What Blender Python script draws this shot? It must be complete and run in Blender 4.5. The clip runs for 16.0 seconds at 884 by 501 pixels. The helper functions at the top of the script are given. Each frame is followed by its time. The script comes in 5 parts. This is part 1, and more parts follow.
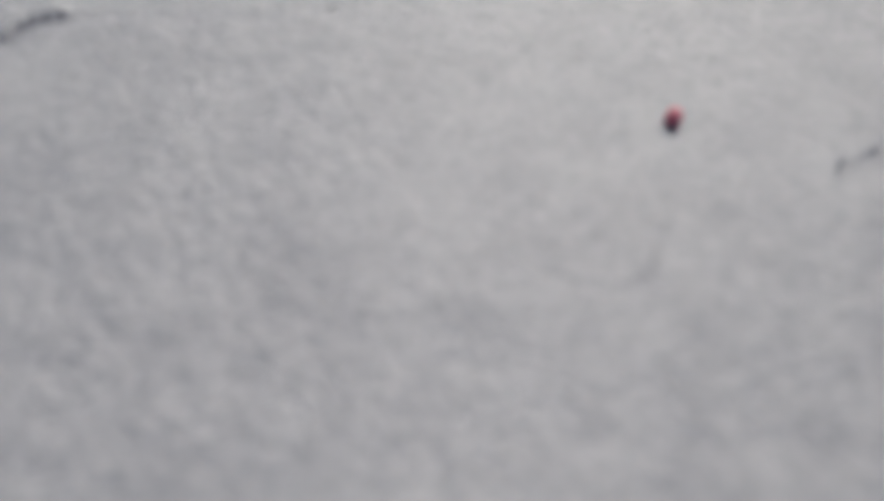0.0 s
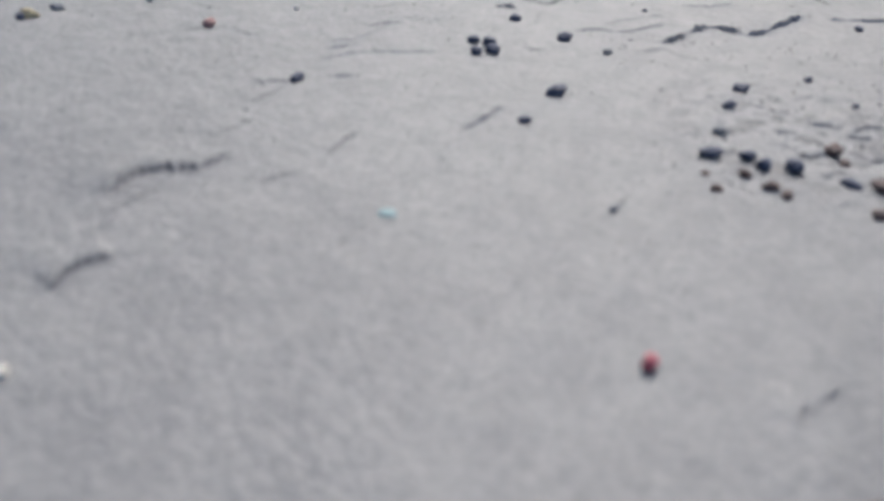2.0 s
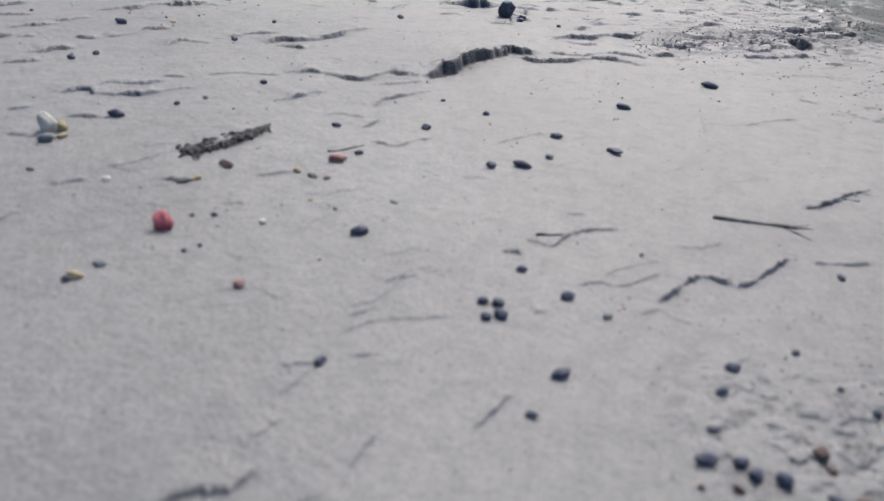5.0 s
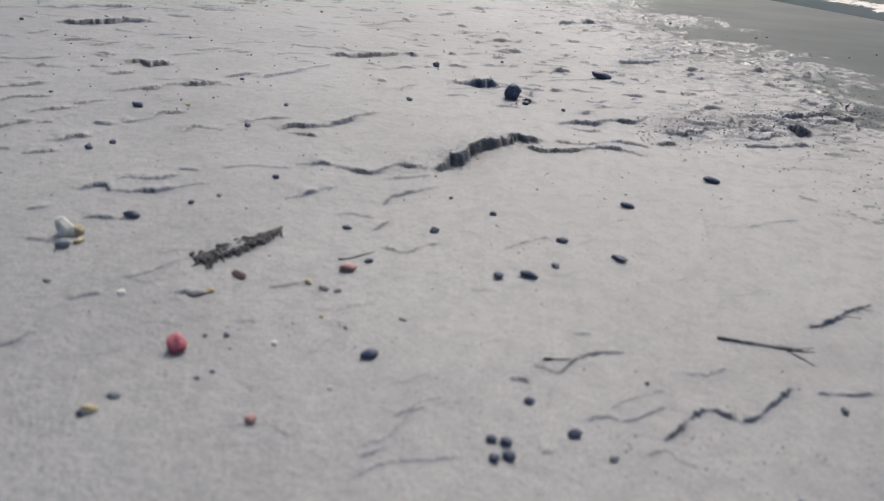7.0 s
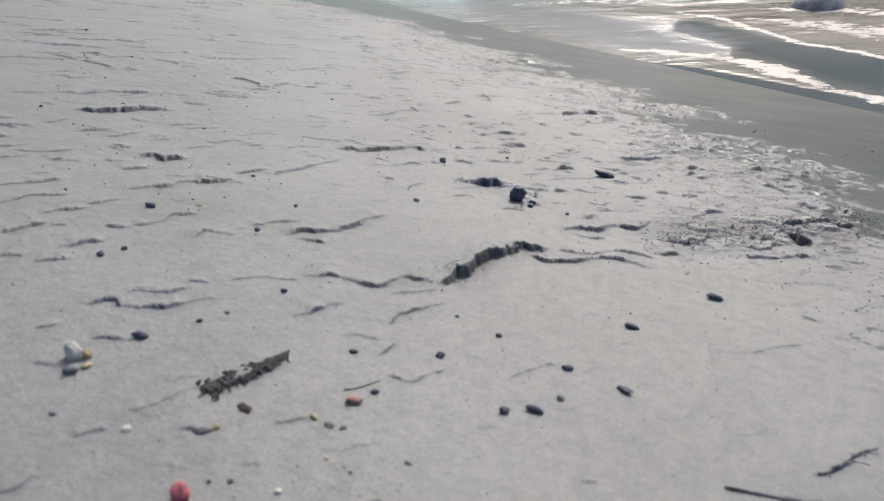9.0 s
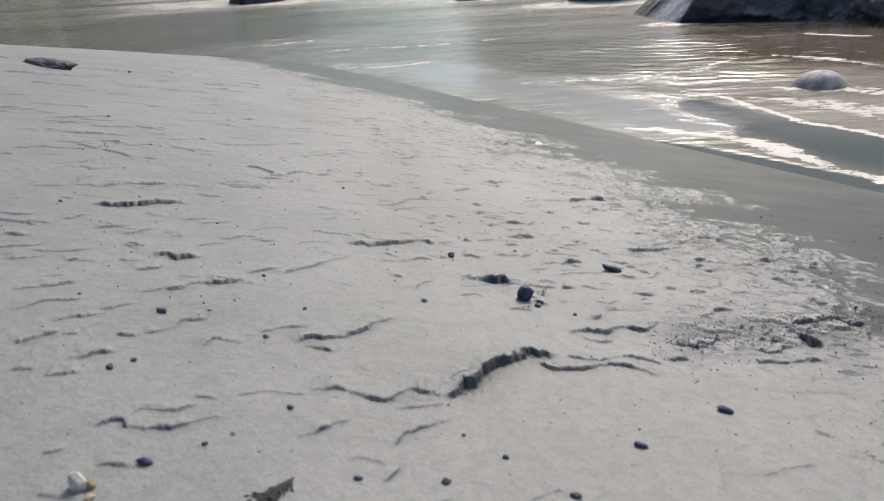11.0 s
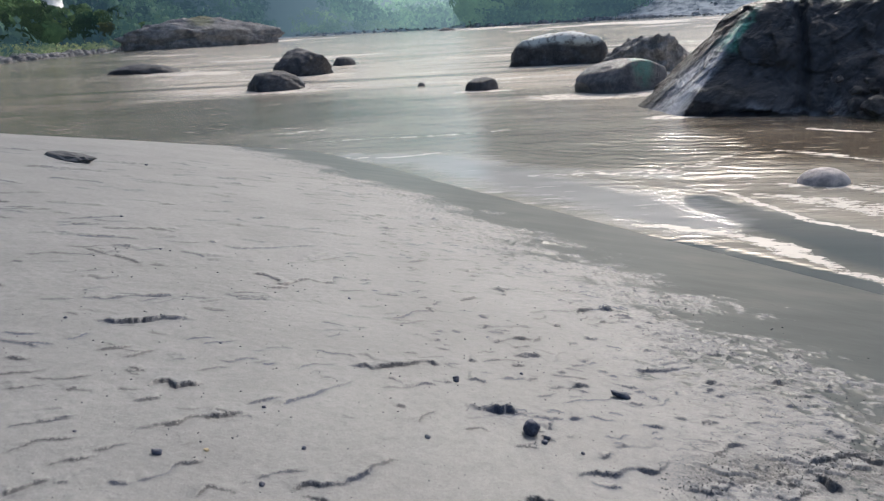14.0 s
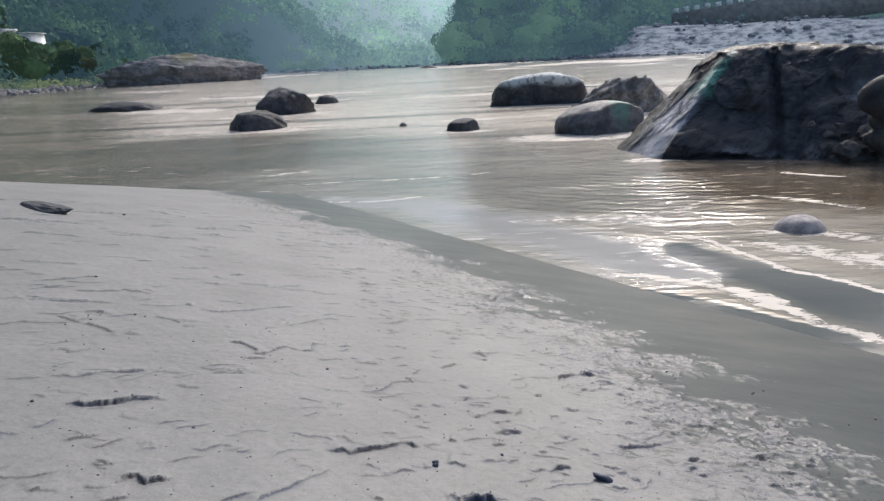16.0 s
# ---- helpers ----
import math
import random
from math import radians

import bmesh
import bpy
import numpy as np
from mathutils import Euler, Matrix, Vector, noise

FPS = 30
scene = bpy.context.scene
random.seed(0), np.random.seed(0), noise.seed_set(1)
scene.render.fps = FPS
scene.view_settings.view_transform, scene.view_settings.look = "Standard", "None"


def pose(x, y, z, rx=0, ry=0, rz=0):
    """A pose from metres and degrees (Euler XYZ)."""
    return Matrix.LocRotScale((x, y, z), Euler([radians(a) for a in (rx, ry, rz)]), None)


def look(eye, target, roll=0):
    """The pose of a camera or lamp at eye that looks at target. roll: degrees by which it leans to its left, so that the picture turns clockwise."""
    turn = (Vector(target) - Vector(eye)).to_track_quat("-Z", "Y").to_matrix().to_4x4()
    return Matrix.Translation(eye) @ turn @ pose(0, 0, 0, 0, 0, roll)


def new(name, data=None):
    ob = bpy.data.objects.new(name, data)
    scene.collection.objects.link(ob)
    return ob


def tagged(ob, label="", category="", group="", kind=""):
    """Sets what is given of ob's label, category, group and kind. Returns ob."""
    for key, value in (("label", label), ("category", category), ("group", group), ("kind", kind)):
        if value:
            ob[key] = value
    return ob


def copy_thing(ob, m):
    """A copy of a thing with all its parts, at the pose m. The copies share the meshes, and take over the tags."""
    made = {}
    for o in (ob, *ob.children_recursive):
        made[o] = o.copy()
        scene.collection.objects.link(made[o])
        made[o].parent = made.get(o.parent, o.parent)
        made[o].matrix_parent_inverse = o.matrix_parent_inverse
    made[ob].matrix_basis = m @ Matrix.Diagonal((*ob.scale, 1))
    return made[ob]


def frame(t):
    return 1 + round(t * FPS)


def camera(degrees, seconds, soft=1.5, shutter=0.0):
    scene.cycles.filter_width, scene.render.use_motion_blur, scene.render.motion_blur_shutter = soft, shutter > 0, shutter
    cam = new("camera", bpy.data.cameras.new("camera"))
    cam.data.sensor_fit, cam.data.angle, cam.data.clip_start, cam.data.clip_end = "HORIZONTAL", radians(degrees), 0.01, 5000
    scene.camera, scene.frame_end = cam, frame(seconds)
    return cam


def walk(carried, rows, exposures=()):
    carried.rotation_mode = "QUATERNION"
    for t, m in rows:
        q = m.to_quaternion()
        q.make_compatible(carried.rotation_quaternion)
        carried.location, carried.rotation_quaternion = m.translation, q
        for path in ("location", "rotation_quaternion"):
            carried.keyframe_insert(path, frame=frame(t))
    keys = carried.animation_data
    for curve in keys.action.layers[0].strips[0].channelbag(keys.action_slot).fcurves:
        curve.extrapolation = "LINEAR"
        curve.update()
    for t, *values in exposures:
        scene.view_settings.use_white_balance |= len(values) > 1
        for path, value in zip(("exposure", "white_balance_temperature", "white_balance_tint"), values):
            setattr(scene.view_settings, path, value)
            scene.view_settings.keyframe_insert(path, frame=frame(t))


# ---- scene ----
cam = camera(66.9, 16.0, soft=1.1)
PATH = [
    (0, 0.0916, 0.0663, 0.2251, 35.80, 5.65, -0.88),
    (0.5, 0.0933, 0.0736, 0.2493, 39.19, 5.38, -0.55),
    (1, 0.1013, 0.0858, 0.2792, 40.57, 5.81, -0.40),
    (1.5, 0.1033, 0.0985, 0.3031, 42.25, 6.09, -0.62),
    (2, 0.1054, 0.1161, 0.3245, 43.38, 5.94, -0.72),
    (2.5, 0.1099, 0.1475, 0.3662, 45.01, 5.80, -0.91),
    (3, 0.1133, 0.1637, 0.3933, 46.41, 5.79, -0.84),
    (3.5, 0.1155, 0.1813, 0.4296, 47.47, 5.74, -0.65),
    (4, 0.1167, 0.2001, 0.4632, 48.34, 5.52, -0.28),
    (4.5, 0.1143, 0.2194, 0.5023, 49.53, 5.34, -0.10),
    (7, 0.1055, 0.3137, 0.6716, 53.93, 4.33, 0.62),
    (7.5, 0.1104, 0.3249, 0.6996, 55.11, 4.52, 1.17),
    (8, 0.0996, 0.3388, 0.7265, 56.16, 3.93, 1.20),
    (8.5, 0.0929, 0.3672, 0.7726, 57.68, 3.38, 1.42),
    (9, 0.0950, 0.3888, 0.8108, 59.02, 3.11, 1.36),
    (11.5, 0.1107, 0.4535, 0.9684, 65.68, 3.38, 2.31),
    (12, 0.1049, 0.4670, 0.9929, 66.68, 3.25, 2.04),
    (12.5, 0.1107, 0.4822, 1.0216, 67.96, 3.22, 2.11),
    (13, 0.1100, 0.4977, 1.0453, 69.01, 3.08, 1.77),
    (13.5, 0.1159, 0.5215, 1.0922, 70.22, 2.64, 2.51),
    (14, 0.1277, 0.5430, 1.1292, 71.26, 3.01, 3.09),
    (14.5, 0.1333, 0.5583, 1.1606, 72.13, 3.17, 3.14),
    (15, 0.1475, 0.5683, 1.2046, 73.08, 3.07, 3.83),
    (15.5, 0.1639, 0.6007, 1.2614, 73.71, 2.98, 3.14),
    (16, 0.1510, 0.6352, 1.3267, 74.09, 2.75, 1.60),
]
walk(cam, [(t, pose(x, y, z, rx, ry, rz)) for t, x, y, z, rx, ry, rz in PATH],
     [(0.0, 0.36, 6180, 11), (2.0, 0.36, 6080, 11), (4.5, 0.32, 6150, 12), (7.0, 0.25, 6330, 11), (9.0, 0.25, 6350, 10), (12.0, 0.20, 6430, 9), (14.0, 0.18, 6330, 10), (16.0, 0.17, 6260, 11)])
# a small fixed-focus lens: sharp from a few metres on, soft close to
cam.data.dof.use_dof, cam.data.dof.focus_distance, cam.data.dof.aperture_fstop = True, 5.2, 3.2

# ---- light ----
SUN_AZ, SUN_EL = 20.0, 38.0   # degrees to the right of straight ahead, and above the horizon
world = bpy.data.worlds.new("hazy_sky")
scene.world = world
world.use_nodes = True
wn = world.node_tree.nodes
sky = wn.new("ShaderNodeTexSky")
sky.sky_type, sky.sun_disc = "NISHITA", False
sky.sun_elevation, sky.sun_rotation = radians(SUN_EL), radians(SUN_AZ)
sky.air_density, sky.dust_density, sky.ozone_density = 1.2, 6.0, 2.0
wn["Background"].inputs["Strength"].default_value = 0.16
world.node_tree.links.new(sky.outputs[0], wn["Background"].inputs["Color"])
sun = new("sun", bpy.data.lights.new("sun", "SUN"))
sun.data.energy, sun.data.angle, sun.data.color = 1.9, radians(9.0), (1.0, 0.965, 0.93)
az, el = radians(SUN_AZ), radians(SUN_EL)
sun.matrix_world = look((math.sin(az) * math.cos(el) * 60, math.cos(az) * math.cos(el) * 60, math.sin(el) * 60), (0, 0, 0))

# ---- numbers of the place ----
SX, SY = -0.167, -0.137        # fall of the sand bank
W = -1.58                      # level of the river


# ---- noise on arrays ----
def lattice(ix, iy, seed):
    h = (ix.astype(np.int64) * 374761393 + iy.astype(np.int64) * 668265263 + seed * 974711) & 0x7FFFFFFF
    h = ((h ^ (h >> 13)) * 1274126177) & 0x7FFFFFFF
    return ((h ^ (h >> 16)) & 0xFFFF) / 32767.5 - 1.0


def smooth_noise(x, y, seed=0):
    ix, iy = np.floor(x), np.floor(y)
    fx, fy = x - ix, y - iy
    fx, fy = fx * fx * fx * (fx * (fx * 6 - 15) + 10), fy * fy * fy * (fy * (fy * 6 - 15) + 10)
    a, b = lattice(ix, iy, seed), lattice(ix + 1, iy, seed)
    c, d = lattice(ix, iy + 1, seed), lattice(ix + 1, iy + 1, seed)
    return (a + (b - a) * fx) * (1 - fy) + (c + (d - c) * fx) * fy


def fbm(x, y, seed=0, octaves=4, gain=0.5):
    total, amp, norm = 0.0, 1.0, 0.0
    for o in range(octaves):
        total = total + amp * smooth_noise(x * 2 ** o + 17.3 * o, y * 2 ** o - 9.1 * o, seed + 31 * o)
        norm += amp
        amp *= gain
    return total / norm


def ease(a, b, v):
    t = np.clip((v - a) / (b - a), 0, 1)
    return t * t * (3 - 2 * t)


# ---- materials ----
def material(name, roughness=0.8, spec=0.4):
    m = bpy.data.materials.new(name)
    m.use_nodes = True
    bsdf = m.node_tree.nodes["Principled BSDF"]
    bsdf.inputs["Roughness"].default_value = roughness
    bsdf.inputs["Specular IOR Level"].default_value = spec
    return m, m.node_tree.nodes, m.node_tree.links, bsdf


def place_of(nodes, links, scale=(1, 1, 1), source="Position"):
    mapping = nodes.new("ShaderNodeMapping")
    mapping.inputs["Scale"].default_value = scale
    if source == "Object":
        links.new(nodes.new("ShaderNodeTexCoord").outputs["Object"], mapping.inputs["Vector"])
    else:
        links.new(nodes.new("ShaderNodeNewGeometry").outputs["Position"], mapping.inputs["Vector"])
    return mapping.outputs["Vector"]


def noise_node(nodes, links, vector, scale, detail=4.0, rough=0.55):
    n = nodes.new("ShaderNodeTexNoise")
    n.inputs["Scale"].default_value, n.inputs["Detail"].default_value, n.inputs["Roughness"].default_value = scale, detail, rough
    links.new(vector, n.inputs["Vector"])
    return n.outputs["Fac"]


def ramp(nodes, links, fac, stops):
    r = nodes.new("ShaderNodeValToRGB")
    while len(r.color_ramp.elements) < len(stops):
        r.color_ramp.elements.new(0.5)
    for e, (p, c) in zip(r.color_ramp.elements, stops):
        e.position, e.color = p, (*c, 1) if len(c) == 3 else c
    links.new(fac, r.inputs["Fac"])
    return r.outputs["Color"]


def blend(nodes, links, fac, a, b, mode="MIX"):
    m = nodes.new("ShaderNodeMix")
    m.data_type, m.blend_type = "RGBA", mode
    for socket, value in ((m.inputs["Factor"], fac), (m.inputs[6], a), (m.inputs[7], b)):
        if isinstance(value, (int, float)):
            socket.default_value = value
        elif isinstance(value, tuple):
            socket.default_value = (*value, 1)
        else:
            links.new(value, socket)
    return m.outputs[2]


def calc(nodes, links, op, a, b=0.0):
    m = nodes.new("ShaderNodeMath")
    m.operation = op
    for socket, value in zip(m.inputs, (a, b)):
        if isinstance(value, (int, float)):
            socket.default_value = value
        else:
            links.new(value, socket)
    return m.outputs[0]


def bump(nodes, links, bsdf, height, strength, distance):
    b = nodes.new("ShaderNodeBump")
    b.inputs["Strength"].default_value, b.inputs["Distance"].default_value = strength, distance
    links.new(height, b.inputs["Height"])
    links.new(b.outputs["Normal"], bsdf.inputs["Normal"])


def attribute(nodes, name):
    a = nodes.new("ShaderNodeAttribute")
    a.attribute_name = name
    return a.outputs["Fac"]


def make_sand():
    m, n, l, bsdf = material("river_sand", 0.6, 0.45)
    p = place_of(n, l)
    broad = ramp(n, l, noise_node(n, l, p, 1.3, 5), [(0.3, (0.164, 0.164, 0.161)), (0.7, (0.216, 0.215, 0.210))])
    grain = ramp(n, l, noise_node(n, l, p, 90, 5, 0.7), [(0.30, (0.64, 0.66, 0.68)), (0.52, (0.98, 0.98, 0.98)), (0.72, (1.12, 1.11, 1.1))])
    dry = blend(n, l, 0.6, broad, grain, "MULTIPLY")
    mottle = ramp(n, l, noise_node(n, l, p, 22, 4), [(0.35, (0.80, 0.81, 0.82)), (0.58, (1, 1, 1))])
    dry = blend(n, l, 0.7, dry, mottle, "MULTIPLY")
    speck = ramp(n, l, noise_node(n, l, p, 240, 3, 0.6), [(0.36, (0.52, 0.54, 0.57)), (0.50, (1, 1, 1)), (0.66, (1.22, 1.21, 1.2))])
    dry = blend(n, l, 0.40, dry, speck, "MULTIPLY")
    silt_shade = calc(n, l, "MULTIPLY", attribute(n, "silt_shade"), ramp(n, l, noise_node(n, l, p, 110, 4, 0.7), [(0.40, (0.28, 0.28, 0.28)), (0.54, (1.2, 1.2, 1.2))]))
    # silt and painted shade: a fine ragged dark line under each lip, thinning out below
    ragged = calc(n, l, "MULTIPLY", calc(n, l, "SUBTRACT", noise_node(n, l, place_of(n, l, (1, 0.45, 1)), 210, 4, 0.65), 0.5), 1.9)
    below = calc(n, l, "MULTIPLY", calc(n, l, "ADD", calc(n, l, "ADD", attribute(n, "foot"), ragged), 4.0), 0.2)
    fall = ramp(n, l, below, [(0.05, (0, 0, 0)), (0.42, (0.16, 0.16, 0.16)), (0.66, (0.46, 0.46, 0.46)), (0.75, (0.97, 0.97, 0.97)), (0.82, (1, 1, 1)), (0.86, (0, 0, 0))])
    silt_shade = calc(n, l, "MAXIMUM", silt_shade, calc(n, l, "MULTIPLY", fall, attribute(n, "load")))
    silt_shade = calc(n, l, "MINIMUM", silt_shade, 0.97)
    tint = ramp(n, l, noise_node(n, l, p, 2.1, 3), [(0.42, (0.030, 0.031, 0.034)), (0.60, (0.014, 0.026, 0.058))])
    dry = blend(n, l, silt_shade, dry, tint)
    reach = calc(n, l, "ADD", attribute(n, "wet"), calc(n, l, "MULTIPLY", calc(n, l, "SUBTRACT", noise_node(n, l, place_of(n, l, (0.7, 1.5, 1)), 9, 5, 0.65), 0.5), 1.3))
    reach = calc(n, l, "ADD", reach, calc(n, l, "MULTIPLY", calc(n, l, "SUBTRACT", noise_node(n, l, place_of(n, l, (0.7, 1.2, 1)), 28, 4, 0.65), 0.5), 1.5))
    wet = ramp(n, l, reach, [(0.50, (0, 0, 0)), (0.53, (1, 1, 1))])
    soaked = ramp(n, l, noise_node(n, l, place_of(n, l, (1, 2.5, 1)), 1.2, 4), [(0.3, (0.040, 0.050, 0.053)), (0.5, (0.062, 0.075, 0.075)), (0.7, (0.098, 0.103, 0.098))])
    colour = blend(n, l, wet, dry, soaked)
    shingle = ramp(n, l, noise_node(n, l, p, 0.16, 9, 0.75), [(0.40, (0.14, 0.17, 0.20)), (0.56, (0.56, 0.59, 0.60))])
    colour = blend(n, l, attribute(n, "shingle"), colour, shingle)
    wood = attribute(n, "land")
    earth = ramp(n, l, noise_node(n, l, p, 0.05, 5), [(0.35, (0.020, 0.036, 0.024)), (0.6, (0.035, 0.055, 0.034))])
    l.new(blend(n, l, wood, colour, earth), bsdf.inputs["Base Color"])
    # haze before the far land, put in as emission
    l.new(ramp(n, l, attribute(n, "haze_glow"), [(0.06, (0.17, 0.33, 0.50)), (0.7, (0.44, 0.575, 0.635))]), bsdf.inputs["Emission Color"])
    l.new(attribute(n, "haze_glow"), bsdf.inputs["Emission Strength"])
    gloss = n.new("ShaderNodeMapRange")
    gloss.inputs["To Min"].default_value, gloss.inputs["To Max"].default_value = 0.62, 0.40
    l.new(wet, gloss.inputs["Value"])
    inland = calc(n, l, "MAXIMUM", wood, attribute(n, "shingle"))
    l.new(calc(n, l, "MAXIMUM", gloss.outputs[0], inland), bsdf.inputs["Roughness"])
    l.new(calc(n, l, "MULTIPLY", calc(n, l, "SUBTRACT", 1.0, inland), calc(n, l, "SUBTRACT", 0.66, calc(n, l, "MULTIPLY", wet, 0.42))), bsdf.inputs["Specular IOR Level"])
    dryness = calc(n, l, "SUBTRACT", 1.0, wet)
    relief = calc(n, l, "ADD", noise_node(n, l, p, 160, 4, 0.7), calc(n, l, "MULTIPLY", noise_node(n, l, p, 40, 3), 2.0))
    bump(n, l, bsdf, calc(n, l, "MULTIPLY", relief, dryness), 0.45, 0.0040)
    return m


def make_water():
    m, n, l, bsdf = material("silty_water", 0.08, 0.5)
    l.new(calc(n, l, "SUBTRACT", 0.5, calc(n, l, "MULTIPLY", attribute(n, "chop"), 0.34)), bsdf.inputs["Specular IOR Level"])
    bsdf.inputs["IOR"].default_value = 1.33
    p = place_of(n, l)
    colour = ramp(n, l, noise_node(n, l, p, 0.15, 4), [(0.3, (0.180, 0.166, 0.138)), (0.7, (0.275, 0.256, 0.218))])
    # calm water darkened: the hillside's dark reflection put into the colour
    colour = blend(n, l, calc(n, l, "MULTIPLY", attribute(n, "calm"), 0.8), colour, (0.115, 0.108, 0.082))
    # brown water darkened by the great rock's reflection, put into the colour
    colour = blend(n, l, attribute(n, "brown"), colour, (0.088, 0.067, 0.042))
    colour = blend(n, l, attribute(n, "pool"), colour, (0.105, 0.118, 0.118))
    chop = attribute(n, "chop")
    # creamy silt and sky glare on waves, both painted as long streaks
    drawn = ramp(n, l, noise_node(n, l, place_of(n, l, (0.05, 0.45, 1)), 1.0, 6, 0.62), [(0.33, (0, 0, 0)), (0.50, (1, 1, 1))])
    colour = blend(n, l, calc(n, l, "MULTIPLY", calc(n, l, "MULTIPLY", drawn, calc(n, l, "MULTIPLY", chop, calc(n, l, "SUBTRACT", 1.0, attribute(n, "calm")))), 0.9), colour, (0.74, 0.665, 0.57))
    # pale sky reflection on the smooth shallows, put into the colour
    sheen = ramp(n, l, calc(n, l, "ADD", attribute(n, "sky_sheen"), calc(n, l, "MULTIPLY", calc(n, l, "SUBTRACT", noise_node(n, l, place_of(n, l, (1, 3.0, 1)), 1.9, 6, 0.62), 0.5), 1.1)), [(0.26, (0, 0, 0)), (0.74, (1, 1, 1))])
    colour = blend(n, l, calc(n, l, "MULTIPLY", sheen, 0.8), colour, (0.36, 0.352, 0.345))
    # small flecks of light on the ripples, painted into the colour
    ripple_glint = ramp(n, l, noise_node(n, l, place_of(n, l, (0.55, 3.0, 1)), 2.4, 3, 0.6), [(0.635, (0, 0, 0)), (0.68, (1, 1, 1))])
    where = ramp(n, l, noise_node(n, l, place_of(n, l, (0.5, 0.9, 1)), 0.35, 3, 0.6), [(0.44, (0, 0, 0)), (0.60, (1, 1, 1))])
    ripple_glint = calc(n, l, "MULTIPLY", calc(n, l, "MULTIPLY", ripple_glint, where), calc(n, l, "SUBTRACT", 0.85, attribute(n, "pool")))
    colour = blend(n, l, ripple_glint, colour, (0.72, 0.67, 0.60))
    # foam, with the glare of wave crests painted in the same colour
    foam_glare = attribute(n, "foam_glare")
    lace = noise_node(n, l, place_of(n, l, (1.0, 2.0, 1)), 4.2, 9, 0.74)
    mask = ramp(n, l, calc(n, l, "ADD", lace, calc(n, l, "SUBTRACT", calc(n, l, "MULTIPLY", foam_glare, 0.40), 0.25)), [(0.49, (0, 0, 0)), (0.55, (1, 1, 1))])
    mask = calc(n, l, "MULTIPLY", mask, calc(n, l, "GREATER_THAN", foam_glare, 0.03))
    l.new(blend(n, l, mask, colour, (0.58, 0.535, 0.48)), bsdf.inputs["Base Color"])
    rough = n.new("ShaderNodeMapRange")
    rough.inputs["To Min"].default_value, rough.inputs["To Max"].default_value = 0.11, 0.6
    l.new(calc(n, l, "MAXIMUM", mask, calc(n, l, "MULTIPLY", sheen, 0.10)), rough.inputs["Value"])
    l.new(rough.outputs[0], bsdf.inputs["Roughness"])
    rip = noise_node(n, l, place_of(n, l, (0.8, 2.6, 1)), 1.6, 5, 0.6)
    fine = noise_node(n, l, place_of(n, l, (0.7, 2.2, 1)), 6.5, 3, 0.6)
    waves = calc(n, l, "MULTIPLY", calc(n, l, "ADD", rip, calc(n, l, "ADD", calc(n, l, "MULTIPLY", mask, 0.3), calc(n, l, "MULTIPLY", fine, 0.28))), calc(n, l, "ADD", calc(n, l, "MULTIPLY", calc(n, l, "SUBTRACT", chop, calc(n, l, "MULTIPLY", attribute(n, "calm"), chop)), 0.72), 0.20))
    # rings of ripples spreading from the tip of the great rock
    away = n.new("ShaderNodeVectorMath")
    away.operation = "DISTANCE"
    l.new(p, away.inputs[0])
    away.inputs[1].default_value = (5.6, 20.5, W)
    phase = calc(n, l, "ADD", calc(n, l, "MULTIPLY", away.outputs["Value"], 15.0), calc(n, l, "MULTIPLY", noise_node(n, l, p, 0.9, 5, 0.65), 20.0))
    waves = calc(n, l, "ADD", waves, calc(n, l, "MULTIPLY", calc(n, l, "SINE", phase), calc(n, l, "MULTIPLY", calc(n, l, "MULTIPLY", attribute(n, "ring"), ramp(n, l, noise_node(n, l, p, 1.1, 3), [(0.36, (0.15, 0.15, 0.15)), (0.6, (1, 1, 1))])), 0.11)))
    waves = calc(n, l, "MULTIPLY", waves, calc(n, l, "SUBTRACT", 1.0, calc(n, l, "MAXIMUM", calc(n, l, "MULTIPLY", sheen, 0.9), calc(n, l, "MULTIPLY", attribute(n, "pool"), 0.75))))
    bump(n, l, bsdf, waves, 0.5, 0.14)
    return m


